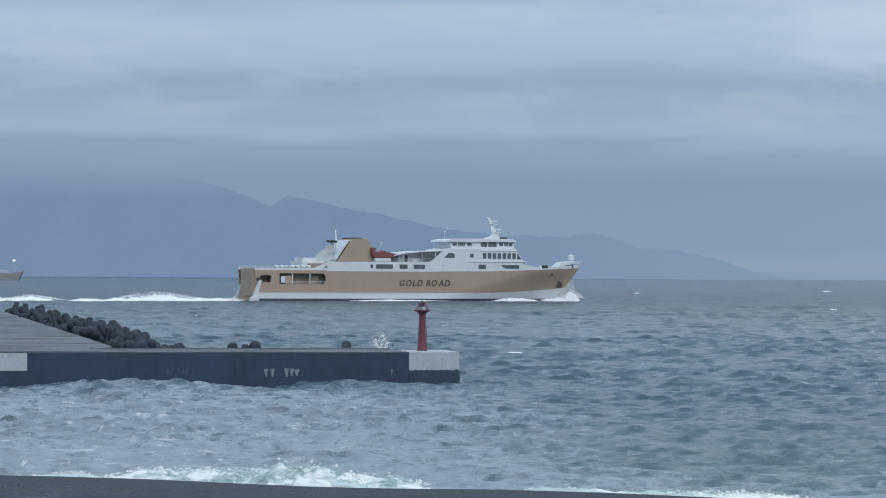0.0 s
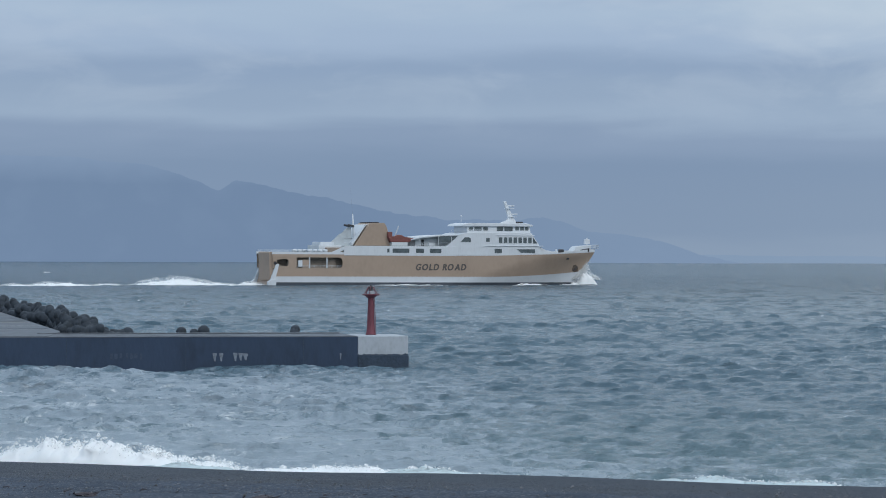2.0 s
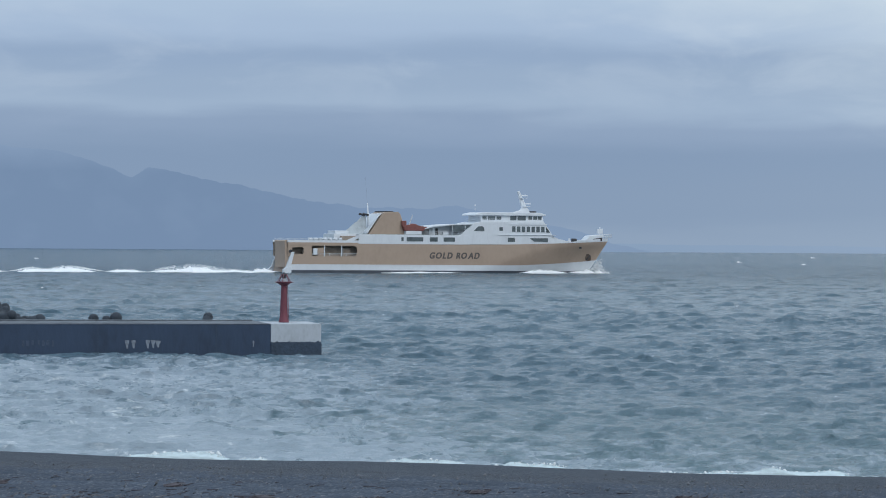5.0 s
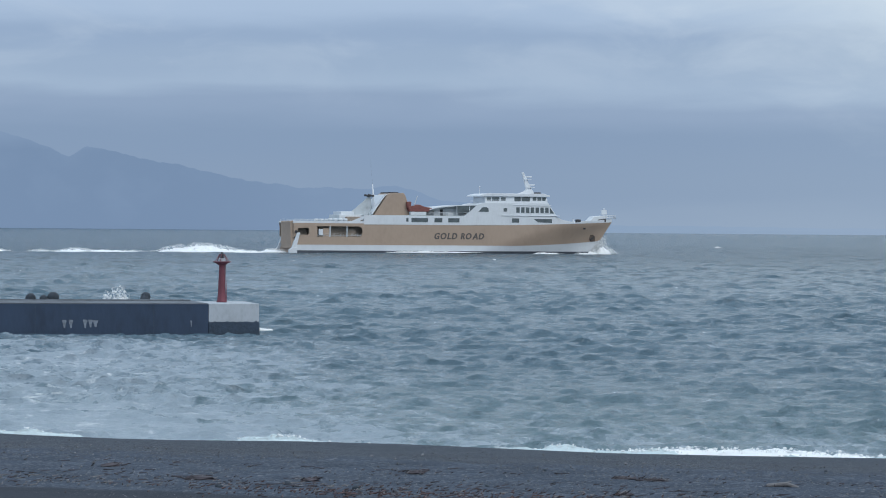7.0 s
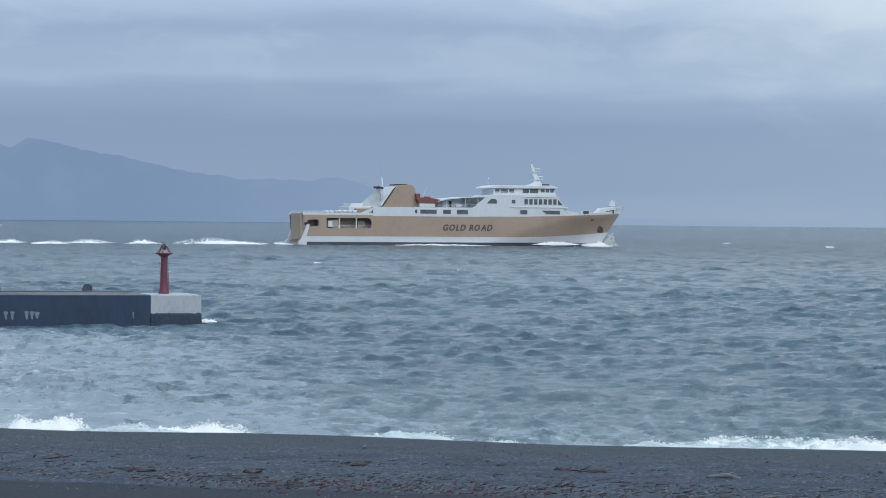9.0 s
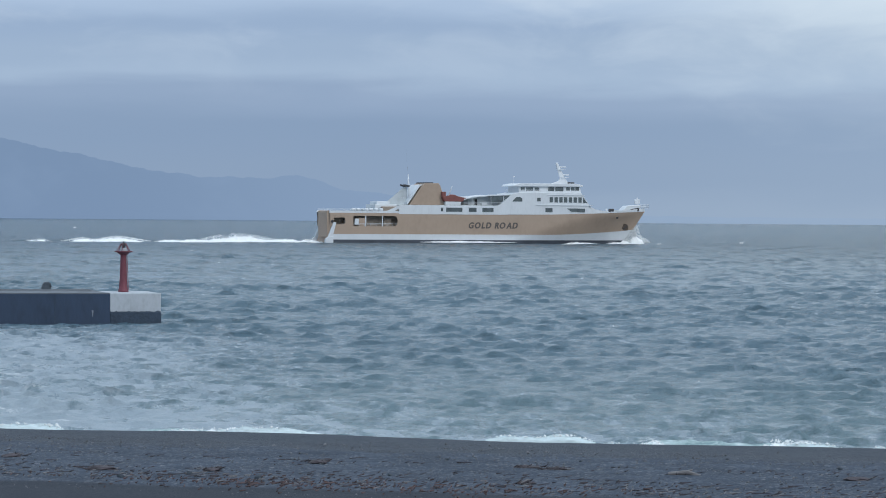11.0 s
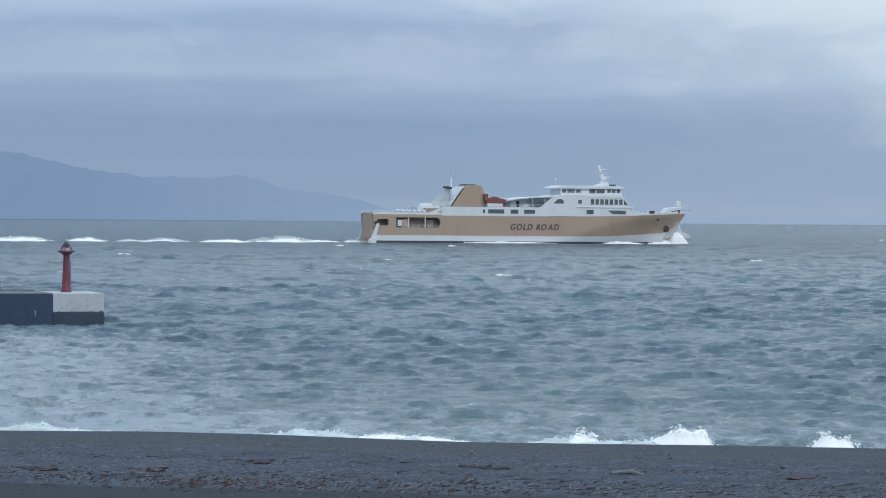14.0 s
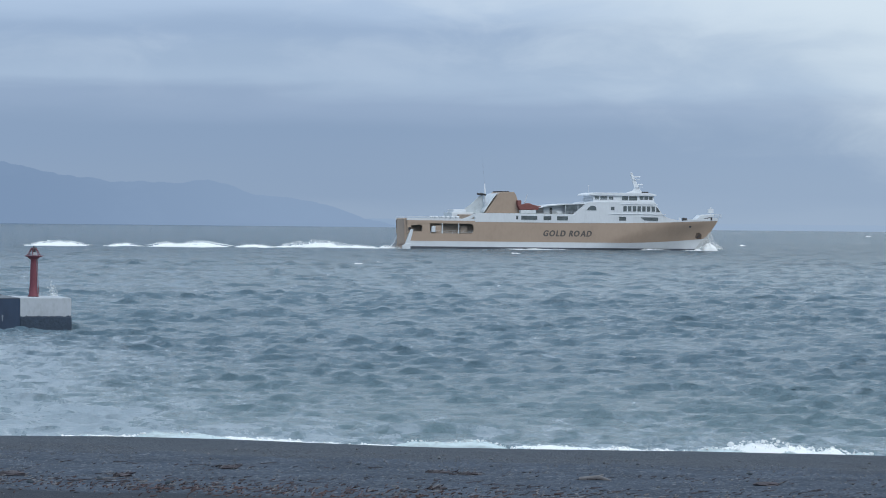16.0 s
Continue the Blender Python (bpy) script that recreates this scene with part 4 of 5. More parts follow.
    for s in (-1, 1):
        part("lounge_glass", prism(bmesh.new(), [(56.3, 13.9), (56.3, 16.0), (63.2, 16.1), (60.2, 13.9)], s * 7.05 - 0.05, s * 7.05 + 0.05), GLASS, f, "slanted dark glass screen")
        part("bench", box(bmesh.new(), 53, 55, s * 6.3 - 0.4, s * 6.3 + 0.4, 12.84, 13.7, 0.05), WHITE, f)
        part("deck_door", box(bmesh.new(), 51.2, 52.1, s * 4.55 - 0.1, s * 4.55 + 0.1, 12.84, 14.9), DARK, f)
        rail(f, [(24.0, s * 7.7, 12.8), (26.0, s * 7.7, 12.8)], 0.9, 1.0)
        rail(f, [(46.5, s * 7.75, 12.8), (60.0, s * 7.75, 12.8)], 1.0, 1.8)
        # rescue boat in its davit
    boat_b = bmesh.new()
    prism(boat_b, [(39.6, 14.0), (39.0, 15.6), (41.2, 15.7), (42.0, 16.4), (43.6, 16.3), (44.4, 15.5), (47.6, 15.3), (46.0, 13.9)], -7.3, -5.1, 0.25)
    bt = part("rescue_boat", boat_b, ORANGE, f, "orange-red rescue boat")
    part("boat_engine", box(bmesh.new(), 38.9, 40.4, -6.9, -5.6, 15.4, 17.3, 0.2), ORANGE, bt)
    part("davit", tube(bmesh.new(), (40.6, -5.6, 12.8), (42.4, -7.0, 19.2), 0.22, 0.14), WHITE, f)
    part("boat_cradle", box(bmesh.new(), 40, 45.5, -7.2, -5.2, 12.84, 14.0, 0.1), WHITE, f)
    b2 = bmesh.new()
    prism(b2, [(40.0, 14.0), (39.4, 15.4), (46.8, 15.4), (46.0, 14.0)], 5.1, 7.3, 0.25)
    part("life_boat", b2, ORANGE, f, "orange-red boat")
    # funnel, aft mast, exhausts
    part("funnel", prism(bmesh.new(), [(27.9, 12.8), (31.9, 18.6), (33.3, 20.0), (38.0, 20.15), (38.7, 19.4), (41.0, 12.8)], -5.6, 5.6, 0.12), TAN, f, "gold-tan raked funnel casing")
    part("funnel_top", box(bmesh.new(), 33.4, 36.6, -4.6, 4.6, 20.0, 20.4, 0.1), DARK, f)
    part("funnel_grille", prism(bmesh.new(), [(27.4, 12.85), (31.4, 18.7), (32.4, 19.6), (31.6, 19.5), (27.2, 13.6)], -5.3, 5.3, 0.05), WHITE, f, "white back of the funnel")
    part("screen", prism(bmesh.new(), [(17.5, 12.9), (20.5, 13.5), (24.0, 16.0), (26.6, 18.6), (28.0, 18.8), (28.4, 12.9)], -2.2, -2.0), PALEGREY, f, "pale grey raked screen behind the funnel")
    part("screen", prism(bmesh.new(), [(18.5, 12.9), (22.5, 13.7), (25.6, 16.6), (28.0, 17.0), (28.4, 12.9)], 1.8, 2.0), PALEGREY, f, "pale grey raked screen behind the funnel")
    for y in (-3.2, 0.6):
        part("exhaust", tube(bmesh.new(), (28.6, y, 19.0), (26.6, y, 19.4), 0.35, n=12), DARK, f, "dark exhaust pipe")
    part("casing_rail_house", box(bmesh.new(), 17.0, 21.5, -4.0, 4.0, 12.9, 13.9, 0.1), WHITE, f)
    part("screen_bridge", box(bmesh.new(), 25.4, 30.2, -2.2, 2.0, 15.0, 15.25), WHITE, f)
    part("aft_mast", tube(bmesh.new(), (28.8, -3.0, 12.8), (28.2, -3.0, 22.9), 0.62, 0.16), WHITE, f, "white aft mast", True)
    part("whip_aerial", tube(bmesh.new(), (28.2, -3.0, 22.6), (27.4, -3.0, 31.5), 0.025, 0.012, 6), STEEL, f)
    part("mast_yard", tube(bmesh.new(), (28.3, -4.4, 19.4), (28.3, -1.6, 19.4), 0.12), WHITE, f)
    # fore mast with radars
    part("radar_mast", prism(bmesh.new(), [(79.8, 20.3), (82.8, 21.2), (83.4, 22.1), (81.7, 27.5), (82.4, 27.6), (85.0, 22.1), (85.9, 21.2), (86.1, 20.3)], -0.45, 0.45, 0.08), WHITE, f, "white raked radar mast")
    for z, x in ((25.9, 82.4), (23.2, 83.5)):
        part("radar_platform", box(bmesh.new(), x, x + 2.6, -1.0, 1.0, z - 0.75, z - 0.6), WHITE, f)
        part("radar_scanner", box(bmesh.new(), x + 0.2, x + 3.0, -0.35, 0.35, z, z + 0.4, 0.08), WHITE, f, "white radar scanner bar")
    part("signal_lamp", box(bmesh.new(), 86.2, 88.2, -1.2, 1.2, 20.35, 20.95, 0.1), DARK, f)
    aerial = part("aerial", tube(bmesh.new(), (66.0, -2, 20.2), (66.0, -2, 22.5), 0.05, n=5), WHITE, f)
    ball = bmesh.new()
    bmesh.ops.create_icosphere(ball, subdivisions=2, radius=0.28, matrix=Matrix.Translation((66.0, -2, 22.6)))
    part("aerial_ball", ball, WHITE, aerial, "small white ball", True)
    # foredeck
    part("fore_deck", deck_plate(bmesh.new(), lambda x: tan_top(x) - 0.15, 88, 112.6), DECK, f)
    part("bow_bulwark", loft(bmesh.new(), tan_top, lambda x: tan_top(x) + 0.10 + 0.95 * max(0, min(1, (x - 92) / 18)), 88.0, 2, 30), WHITE, f, "white bow bulwark", True)
    part("windlass", box(bmesh.new(), 95.4, 96.8, -4.6, -3.2, 10.3, 11.5, 0.25), DARK, f)
    part("windlass", box(bmesh.new(), 100.2, 101.8, -3.8, -2.2, 10.5, 12.0, 0.25), DARK, f)
    part("bollard", tube(bmesh.new(), (99.0, -3.6, 10.4), (99.0, -3.6, 12.0), 0.35), WHITE, f)
    part("bow_house", prism(bmesh.new(), [(105.4, 11.3), (107.2, 13.0), (112.0, 13.4), (112.3, 12.6), (109, 11.4)], -2.2, 2.2, 0.15), WHITE, f, "white bow platform")
    # dark plate put on for the shaded gap; nothing is cut out
    part("bow_house_gap", prism(bmesh.new(), [(107.2, 11.2), (108.8, 12.0), (111.5, 12.4), (111.5, 11.2)], -2.3, -2.21), DARK, f)
    part("bow_mast", box(bmesh.new(), 111.5, 111.85, -0.18, 0.18, 12.0, 15.8, 0.08), WHITE, f, "white bow light post")
    part("bow_light", box(bmesh.new(), 110.7, 112.6, -0.5, 0.5, 13.7, 15.3, 0.1), WHITE, f)
    rail(f, [(111.4, -2.2, 12.0), (115.6, -0.8, 12.2), (115.6, 0.8, 12.2), (111.4, 2.2, 12.0)], 1.3, 0.7, 0.06)
    # anchors, each on a flat dark patch painted as the shade of its pocket
    for s in (-1, 1):
        pts = [(105.6, 6.7), (106.6, 6.9), (107.9, 6.2), (108.1, 4.6), (106.4, 4.5), (105.3, 5.2)]
        y = half_beam(106.5 / stem_x(5.6), 5.6)
        b = bmesh.new()
        for px, pz in pts:
            b.verts.new((px, s * (half_beam(px / stem_x(pz), pz) + 0.10), pz))
        b.faces.new(b.verts[:])
        part("anchor_pocket", b, POCKET_SHADE, f, "dark anchor pocket")
        part("anchor", tube(bmesh.new(), (106.0, s * (y + 0.25), 5.0), (107.4, s * (y + 0.0), 6.4), 0.22), DARK, f)
        part("scupper", box(bmesh.new(), 101.6, 102.4, s * 6.2 - 0.05, s * 6.2 + 0.05, 8.6, 9.2), DARK, f)
    # the name, on both sides, a letter each
    for s in (-1, 1):
        x = 48.0
        for ch in "GOLD ROAD":
            if ch == " ":
                x += 0.9
                continue
            me = glyph_mesh(ch, 2.75, 0.22)
            for v in me.vertices:
                v.co.x *= 0.90
            xs = [v.co.x for v in me.vertices]
            w = max(xs) - min(xs)
            me.materials.append(INK)
            ob = new("letter", me)
            ob.parent = f
            if s < 0:
                ob.matrix_local = pose(x - min(xs), -HALF - 0.03, 5.1, 90, 0, 0)
            else:
                ob.matrix_local = pose(113.2 - x, HALF + 0.03, 5.1, 90, 0, 180)
            tagged(ob, "letter %s in dark slanted capitals" % ch)
            x += w + 0.20
    return f


ferry = build_ferry()


# ---- second ferry, far off ----
def build_far_ferry():
    f = empty("far_ferry", pose(-396, 2800, 0.0, 0, 0, 3), "distant brown-hulled ferry, hazy, near the horizon", "ferry")
    # the distance haze is mixed into both paint colours
    pale = material("far_hull_in_haze", (0.29, 0.265, 0.265), 0.8, vary=0.05, scale=0.1)
    wht = material("far_white_in_haze", (0.42, 0.46, 0.52), 0.8, vary=0.05, scale=0.1)
    b = bmesh.new()
    prism(b, [(-95, -1), (-95, 6.5), (-12, 6.6), (0, 8.6), (-5, -1)], -6, 6, 0.3)
    part("hull", b, pale, f)
    part("superstructure", prism(bmesh.new(), [(-80, 6.5), (-80, 10), (-46, 10), (-44, 13), (-26, 13), (-22, 9.5), (-15, 8.8), (-14, 6.5)], -5, 5, 0.2), wht, f)
    part("mast", tube(bmesh.new(), (-9, 0, 6.0), (-9, 0, 18), 0.25, 0.15), wht, f)
    lamp = bpy.data.materials.new("mast_head_light")
    lamp.use_nodes = True
    make = nodes_of(lamp.node_tree)
    em = make("Emission", ins={0: (1.0, 0.97, 0.9, 1), 1: 1.6})
    lamp.node_tree.links.new(em.outputs[0], make("OutputMaterial").inputs[0])
    b = bmesh.new()
    bmesh.ops.create_icosphere(b, subdivisions=2, radius=1.1, matrix=Matrix.Translation((-9, 0, 18.6)) @ Matrix.Diagonal((1.3, 1, 0.8, 1)))
    part("mast_light", b, lamp, f, "lit white masthead light")
    return f


build_far_ferry()


# ---- spray and foam ----
def lump_base():
    b = bmesh.new()
    bmesh.ops.create_icosphere(b, subdivisions=1, radius=1.0)
    b.verts.index_update()
    out = np.array([v.co[:] for v in b.verts]), np.array([[v.index for v in fc.verts] for fc in b.faces])
    b.free()
    return out


LUMP = lump_base()


def spray_mesh(length, height, depth, seed, drops=300, peaks=3, grain=1.0, lean=0.0, fill=0.26, foot=0.35, taper=6.0, body=1.0, mist=0.35, froth=1.0, split=False):
    """A heap of broken water along x: a ragged ridge, froth heaped on it and drops flung over it."""
    rng = random.Random(seed)
    nx = max(14, min(150, int(length / (0.085 * grain))))
    # front foot, swelling face, crest, back foot: share of the depth, share of the height
    prof = [(-0.5, -0.35), (-0.46, 0.10), (-0.38, 0.32), (-0.28, 0.52), (-0.17, 0.70), (-0.05, 0.85), (0.06, 0.95), (0.15, 1.0), (0.24, 0.9), (0.34, 0.6), (0.5, -0.35)]
    cs = [(rng.uniform(-0.42, 0.42), rng.uniform(0.06, 0.20), rng.uniform(0.55, 1.0)) for _ in range(peaks)]

    def top(u):
        e = sum(a * math.exp(-((u - c) / w) ** 2) for c, w, a in cs)
        e = min(1.05, fill + (1.05 - fill) * e)
        return e * max(0.0, 1 - abs(2 * u) ** taper)
    verts, faces, slot = [], [], []
    np_ = len(prof)
    for i in range(nx + 1):
        u = i / nx - 0.5
        x = u * length
        h = top(u) * height * body
        n1 = noise.fractal(Vector((x * 1.1 / grain, seed * 3.1, 0)), 0.8, 2.2, 5)
        n2 = abs(noise.noise(Vector((x * 5.5 / grain, seed * 1.7, 4.0))))
        h *= 0.74 + 0.36 * n1 + 0.08 * n2
        sink = foot * height * abs(2 * u) ** (taper + 1)
        for k, (d, q) in enumerate(prof):
            rough = math.sin(math.pi * min(1.0, max(0.0, q)) * 0.7) if q > 0 else 0.0
            j = noise.turbulence_vector(Vector((x * 1.5 / grain, k * 0.95, seed * 1.3)), 4, False) * 0.26 * rough * min(grain, 0.25 + 0.6 * h)
            verts.append((x + j.x + lean * q * h, d * depth + j.y, q * max(0.02, h) + j.z - (foot * height if q < 0 else sink)))
        if i:
            for k in range(np_ - 1):
                o = i * np_ + k
                faces.append((o - np_, o, o + 1, o - np_ + 1))
                slot.append(0)

    def pick(spread):
        if rng.random() < 0.55:
            c = rng.choice(cs)
            return max(-0.48, min(0.48, rng.gauss(c[0], c[1] * spread)))
        return rng.uniform(-0.48, 0.48)
    # froth
    lv, lf = LUMP
    area = length * height
    for i in range(int(froth * min(1100, 60 * area / grain ** 2) + 8)):
        u = pick(0.8)
        h = top(u) * height
        f = 1 - 0.45 * rng.random() ** 1.5 if body > 0.8 else rng.random() ** 0.8
        r = grain * (0.024 if body > 0.8 else 0.040) * math.exp(rng.gauss(0, 0.5))
        p = np.array((u * length + lean * f * h + rng.gauss(0, 0.05 * grain), rng.gauss(0.08, 0.12) * depth, f * h * (0.80 + 0.3 * rng.random())))
        o = len(verts)
        k = np.array((r * rng.uniform(0.8, 1.6), r, r * rng.uniform(0.7, 1.3)))
        verts.extend(map(tuple, p + lv * k * (1 + 0.5 * 0.5 * (np.array([rng.random() for _ in range(12)])[:, None] - 0.5))))
        faces.extend(tuple(q) for q in lf + o)
        slot.extend([1 if f > 1 - mist else 0] * 20)
    # drops
    for i in range(drops):
        u = pick(0.7)
        t = top(u)
        z = height * t * (rng.uniform(0.45, 0.98) + max(0.0, rng.gauss(0, 0.15)))
        p = (u * length + lean * z + rng.gauss(0, 0.12 * grain), rng.gauss(0, 0.3) * depth, z)
        r = grain * 0.011 * math.exp(rng.gauss(0.0, 0.4))
        o = len(verts)
        st = rng.uniform(1.0, 2.0)
        for d in ((1, -0.6, -0.5), (-1, -0.6, -0.5), (0, 1, -0.5), (0, 0, st)):
            verts.append((p[0] + d[0] * r, p[1] + d[1] * r, p[2] + d[2] * r))
        for q in ((0, 1, 3), (1, 2, 3), (2, 0, 3), (1, 0, 2)):
            faces.append(tuple(o + v for v in q))
            slot.append(1)
    body_faces = nx * (np_ - 1)

    def as_mesh(first, last):
        used = sorted({v for q in faces[first:last] for v in q})
        at = {v: i for i, v in enumerate(used)}
        me = bpy.data.meshes.new("spray")
        me.from_pydata([verts[v] for v in used], [], [tuple(at[v] for v in q) for q in faces[first:last]])
        me.materials.append(FOAM)
        me.materials.append(MIST)
        me.polygons.foreach_set("material_index", np.array(slot[first:last], np.int32))
        me.update()
        me.shade_smooth()
        return me
    if split:
        return as_mesh(0, body_faces), as_mesh(body_faces, len(faces))
    return as_mesh(0, len(faces))


MOVERS = []


def splash(name, x0, x1, h, times, seed, y=None, depth=0.0, drops=None, grain=1.0, group="splashes in the surf", base=1.0, lean=0.0, label="", fill=0.26, body=1.0, mist=0.35, taper=6.0, froth=1.0, green=False):
    """White water thrown up between x0 and x1. times: start, full height, end."""
    length = x1 - x0
    depth = depth or 0.7 + 0.9 * h
    heap, flung = spray_mesh(length, h, depth, seed, drops if drops is not None else int(90 * length * h + 40), max(2, int(length / 2.2)), grain, lean, fill, body=body, mist=mist, taper=taper, froth=froth, split=True)
    ob = new(name)
    ob.empty_display_size = 0.5
    for piece, me in (("foam_crest", heap), ("mist", flung)):
        kid = new(piece, me)
        kid.parent = ob
        if me is flung:
            tagged(kid, kind="stuff")
        if green:
            me.materials[0] = FROTH
    tagged(ob, label or "white splash of surf breaking behind the beach crest", "splash", group)
    cx = (x0 + x1) / 2
    ang = -17.7
    cy = shore_y(cx) + 1.9
    if y is not None:
        cy, ang = y, 0.0
    low = -h - 1.4
    a, p, e = times
    rows = [(a, low), (a + (p - a) * 0.55, base - 0.35 * h), (p, base), (p + (e - p) * 0.35, base - 0.22 * h), (e, low)]
    rows = [(t, z) for t, z in rows if 0.02 < t < SECONDS - 0.02]

    def z_at(t):
        ks = [(a, low), (a + (p - a) * 0.55, base - 0.35 * h), (p, base), (p + (e - p) * 0.35, base - 0.22 * h), (e, low)]
        return float(np.interp(t, [k[0] for k in ks], [k[1] for k in ks]))
    rows = [(0.0, z_at(0.0))] + rows + [(SECONDS, z_at(SECONDS))]
    MOVERS.append((ob, [(t, pose(cx, cy, z, 0, 0, ang)) for t, z in rows]))


COUNT = [0]


def surf(x0, x1, h, t, fill=0.42, green=False):
    """A splash along the beach that stands at its full height at t; green before it has turned to white."""
    COUNT[0] += 1
    splash("surf_splash", x0, x1, h * 0.86 if h > 0.6 else h * 0.6, (t - 0.58, t, t + 0.75), COUNT[0], fill=fill, taper=2.6, mist=0.1 if green else 0.35, froth=0.25 if green else 1.0, drops=30 if green else None, green=green)


# the surf, wave after wave
surf(-17.5, -7.0, 0.75, 0.3, 0.6, True)
surf(-3.5, 10.0, 0.6, 0.3, 0.5, True)
surf(-8.2, -2.2, 1.35, 0.05, 0.75, True)
surf(0.5, 15.5, 0.4, 0.1)
surf(-17.5, -6.6, 1.6, 1.15, 0.72)
surf(-17.0, -8.2, 2.2, 1.5, 0.6)
surf(-11.5, -1.0, 1.15, 1.45, 0.6)
surf(-17.0, -5.0, 1.25, 2.0, 0.45)
surf(-6.5, 3.0, 0.55, 2.0, 0.5)
surf(-13.2, -9.6, 1.35, 2.45)
surf(-7.5, -4.0, 0.4, 2.5)
surf(0.0, 6.0, 0.55, 2.8, 0.42, True)
surf(12.3, 17.2, 0.55, 2.9)
surf(11.2, 21.5, 1.15, 3.5)
surf(8.5, 18.0, 0.75, 4.0)
surf(-13.5, 1.5, 0.45, 3.75)
surf(14.0, 24.5, 0.85, 6.4)
surf(12.0, 24.5, 0.5, 7.0)
surf(-9.0, 2.8, 0.40, 6.4)
surf(9.8, 12.2, 0.42, 7.5)
surf(-4.0, 4.5, 0.38, 8.0)
surf(-4.4, 0.6, 0.65, 8.55, 0.42, True)
surf(-6.8, -3.4, 0.95, 9.0)
surf(-1.8, 2.6, 0.8, 9.0)
surf(21.0, 27.0, 0.65, 9.05)
surf(4.5, 14.0, 0.6, 10.3)
surf(2.0, 12.0, 0.42, 11.5)
surf(19.5, 24.0, 0.75, 11.6, 0.5, True)
surf(17.5, 27.0, 0.9, 12.1, 0.55, True)
surf(16.5, 27.5, 0.62, 12.6, 0.6)
surf(-5.0, 2.0, 0.65, 12.6)
surf(15.5, 24.0, 0.8, 13.1, 0.5)
surf(15.0, 25.5, 0.62, 13.55, 0.5)
surf(16.4, 18.0, 0.75, 14.0)
surf(19.0, 22.0, 0.95, 14.0)
surf(24.6, 26.6, 0.8, 14.0)
surf(5.5, 14.0, 0.36, 14.0)
surf(-3.5, 0.5, 0.45, 13.5)
surf(23.5, 29.5, 0.42, 15.0)
surf(9.5, 11.0, 0.36, 15.0)
surf(21.0, 28.0, 0.62, 16.0)
surf(15.0, 22.5, 0.42, 15.95)
surf(-2.0, 14.0, 0.32, 15.9)


def breaker(x0, x1, h, t_hit, seed):
    """A low green wave with a foaming lip that runs up to the beach."""
    length = x1 - x0
    e = empty("breaking_wave", label="low green wave breaking with a white foaming lip", category="wave", group="breakers off the beach")
    prof = [(-2.6, -3.2), (-1.7, -1.4), (-1.1, -0.3), (-0.6, 0.42), (-0.25, 0.85), (0.0, 1.0), (0.6, 0.9), (1.7, 0.4), (3.4, -0.6), (6.0, -2.6)]
    nx = 90
    rows = []
    for d, k in prof:
        for i in range(nx):
            u = i / (nx - 1) - 0.5
            x = u * length
            n = noise.fractal(Vector((x * 0.35, seed, d * 0.3)), 0.9, 2.0, 4)
            env = max(0.0, 1 - abs(2 * u) ** 2.5)
            rows.append((x, d + 0.3 * n, (h * k * env if k > 0 else h * k) * (0.8 + 0.3 * n) - 0.9 * (1 - env) + 0.02 * noise.noise(Vector((x * 3, d * 3, seed)))))
    ob = new("wave_face", grid_mesh("wave_face", np.array(rows), nx, len(prof), SWELL))
    ob.parent = e
    lip = new("foam_lip", spray_mesh(length * 0.62, h * 0.5, 1.0, seed + 500, int(20 * length), max(3, int(length / 3)), 1.0))
    lip.parent = e
    lip.data.materials[0] = FROTH
    lip.matrix_local = pose(0.4, -0.45, h * 0.42)
    tagged(lip, "white foaming lip")
    cx = (x0 + x1) / 2
    cy = shore_y(cx)
    keys = []
    for dt, dy, dz in ((-4.0, 15.0, -h - 0.8), (-2.2, 9.5, -0.35), (-1.0, 6.0, 0.3), (0.0, 4.0, 0.7), (0.7, 2.8, 0.2), (1.4, 2.2, -h - 1.2)):
        keys.append((t_hit + dt, dy, dz))
    ts = [k[0] for k in keys]
    at = sorted({0.0, SECONDS, *[t for t in ts if 0.05 < t < SECONDS - 0.05]})
    MOVERS.append((e, [(t, pose(cx, cy + float(np.interp(t, ts, [k[1] for k in keys])), float(np.interp(t, ts, [k[2] for k in keys])), 0, 0, -18.6)) for t in at]))


for n, row in enumerate(((-18.0, 4.0, 0.95, 0.3), (2.0, 16.0, 0.55, 0.2), (-2.0, 8.0, 0.6, 3.1), (8.0, 20.0, 0.6, 3.0), (-4.5, 5.0, 0.6, 6.4), (-6.0, 6.0, 0.55, 8.2), (14.0, 28.0, 0.7, 9.3), (-3.0, 6.0, 0.65, 11.9), (14.0, 28.0, 0.85, 12.2), (-6.0, 3.0, 0.55, 13.0), (16.0, 30.0, 0.5, 15.6))):
    breaker(*row, n + 3)

# thin wash that comes and goes along the whole crest of the beach
for n in range(16):
    x0 = -19 + n * 3.1
    length = 3.9
    ob = new("wash_foam", spray_mesh(length, 0.22, 0.6, 60 + n, 20, 3))
    ob.data.materials[0] = GREY_FOAM
    tagged(ob, "thin white line of wash along the beach crest", "foam", "wash along the beach")
    cx = x0 + length / 2
    rows = []
    for i in range(17):
        t = i * 1.0
        rows.append((t, pose(cx, shore_y(cx) + 1.5, 0.90 + 0.22 * math.sin(1.25 * t + n * 1.9), 0, 0, -17.7)))
    MOVERS.append((ob, rows))

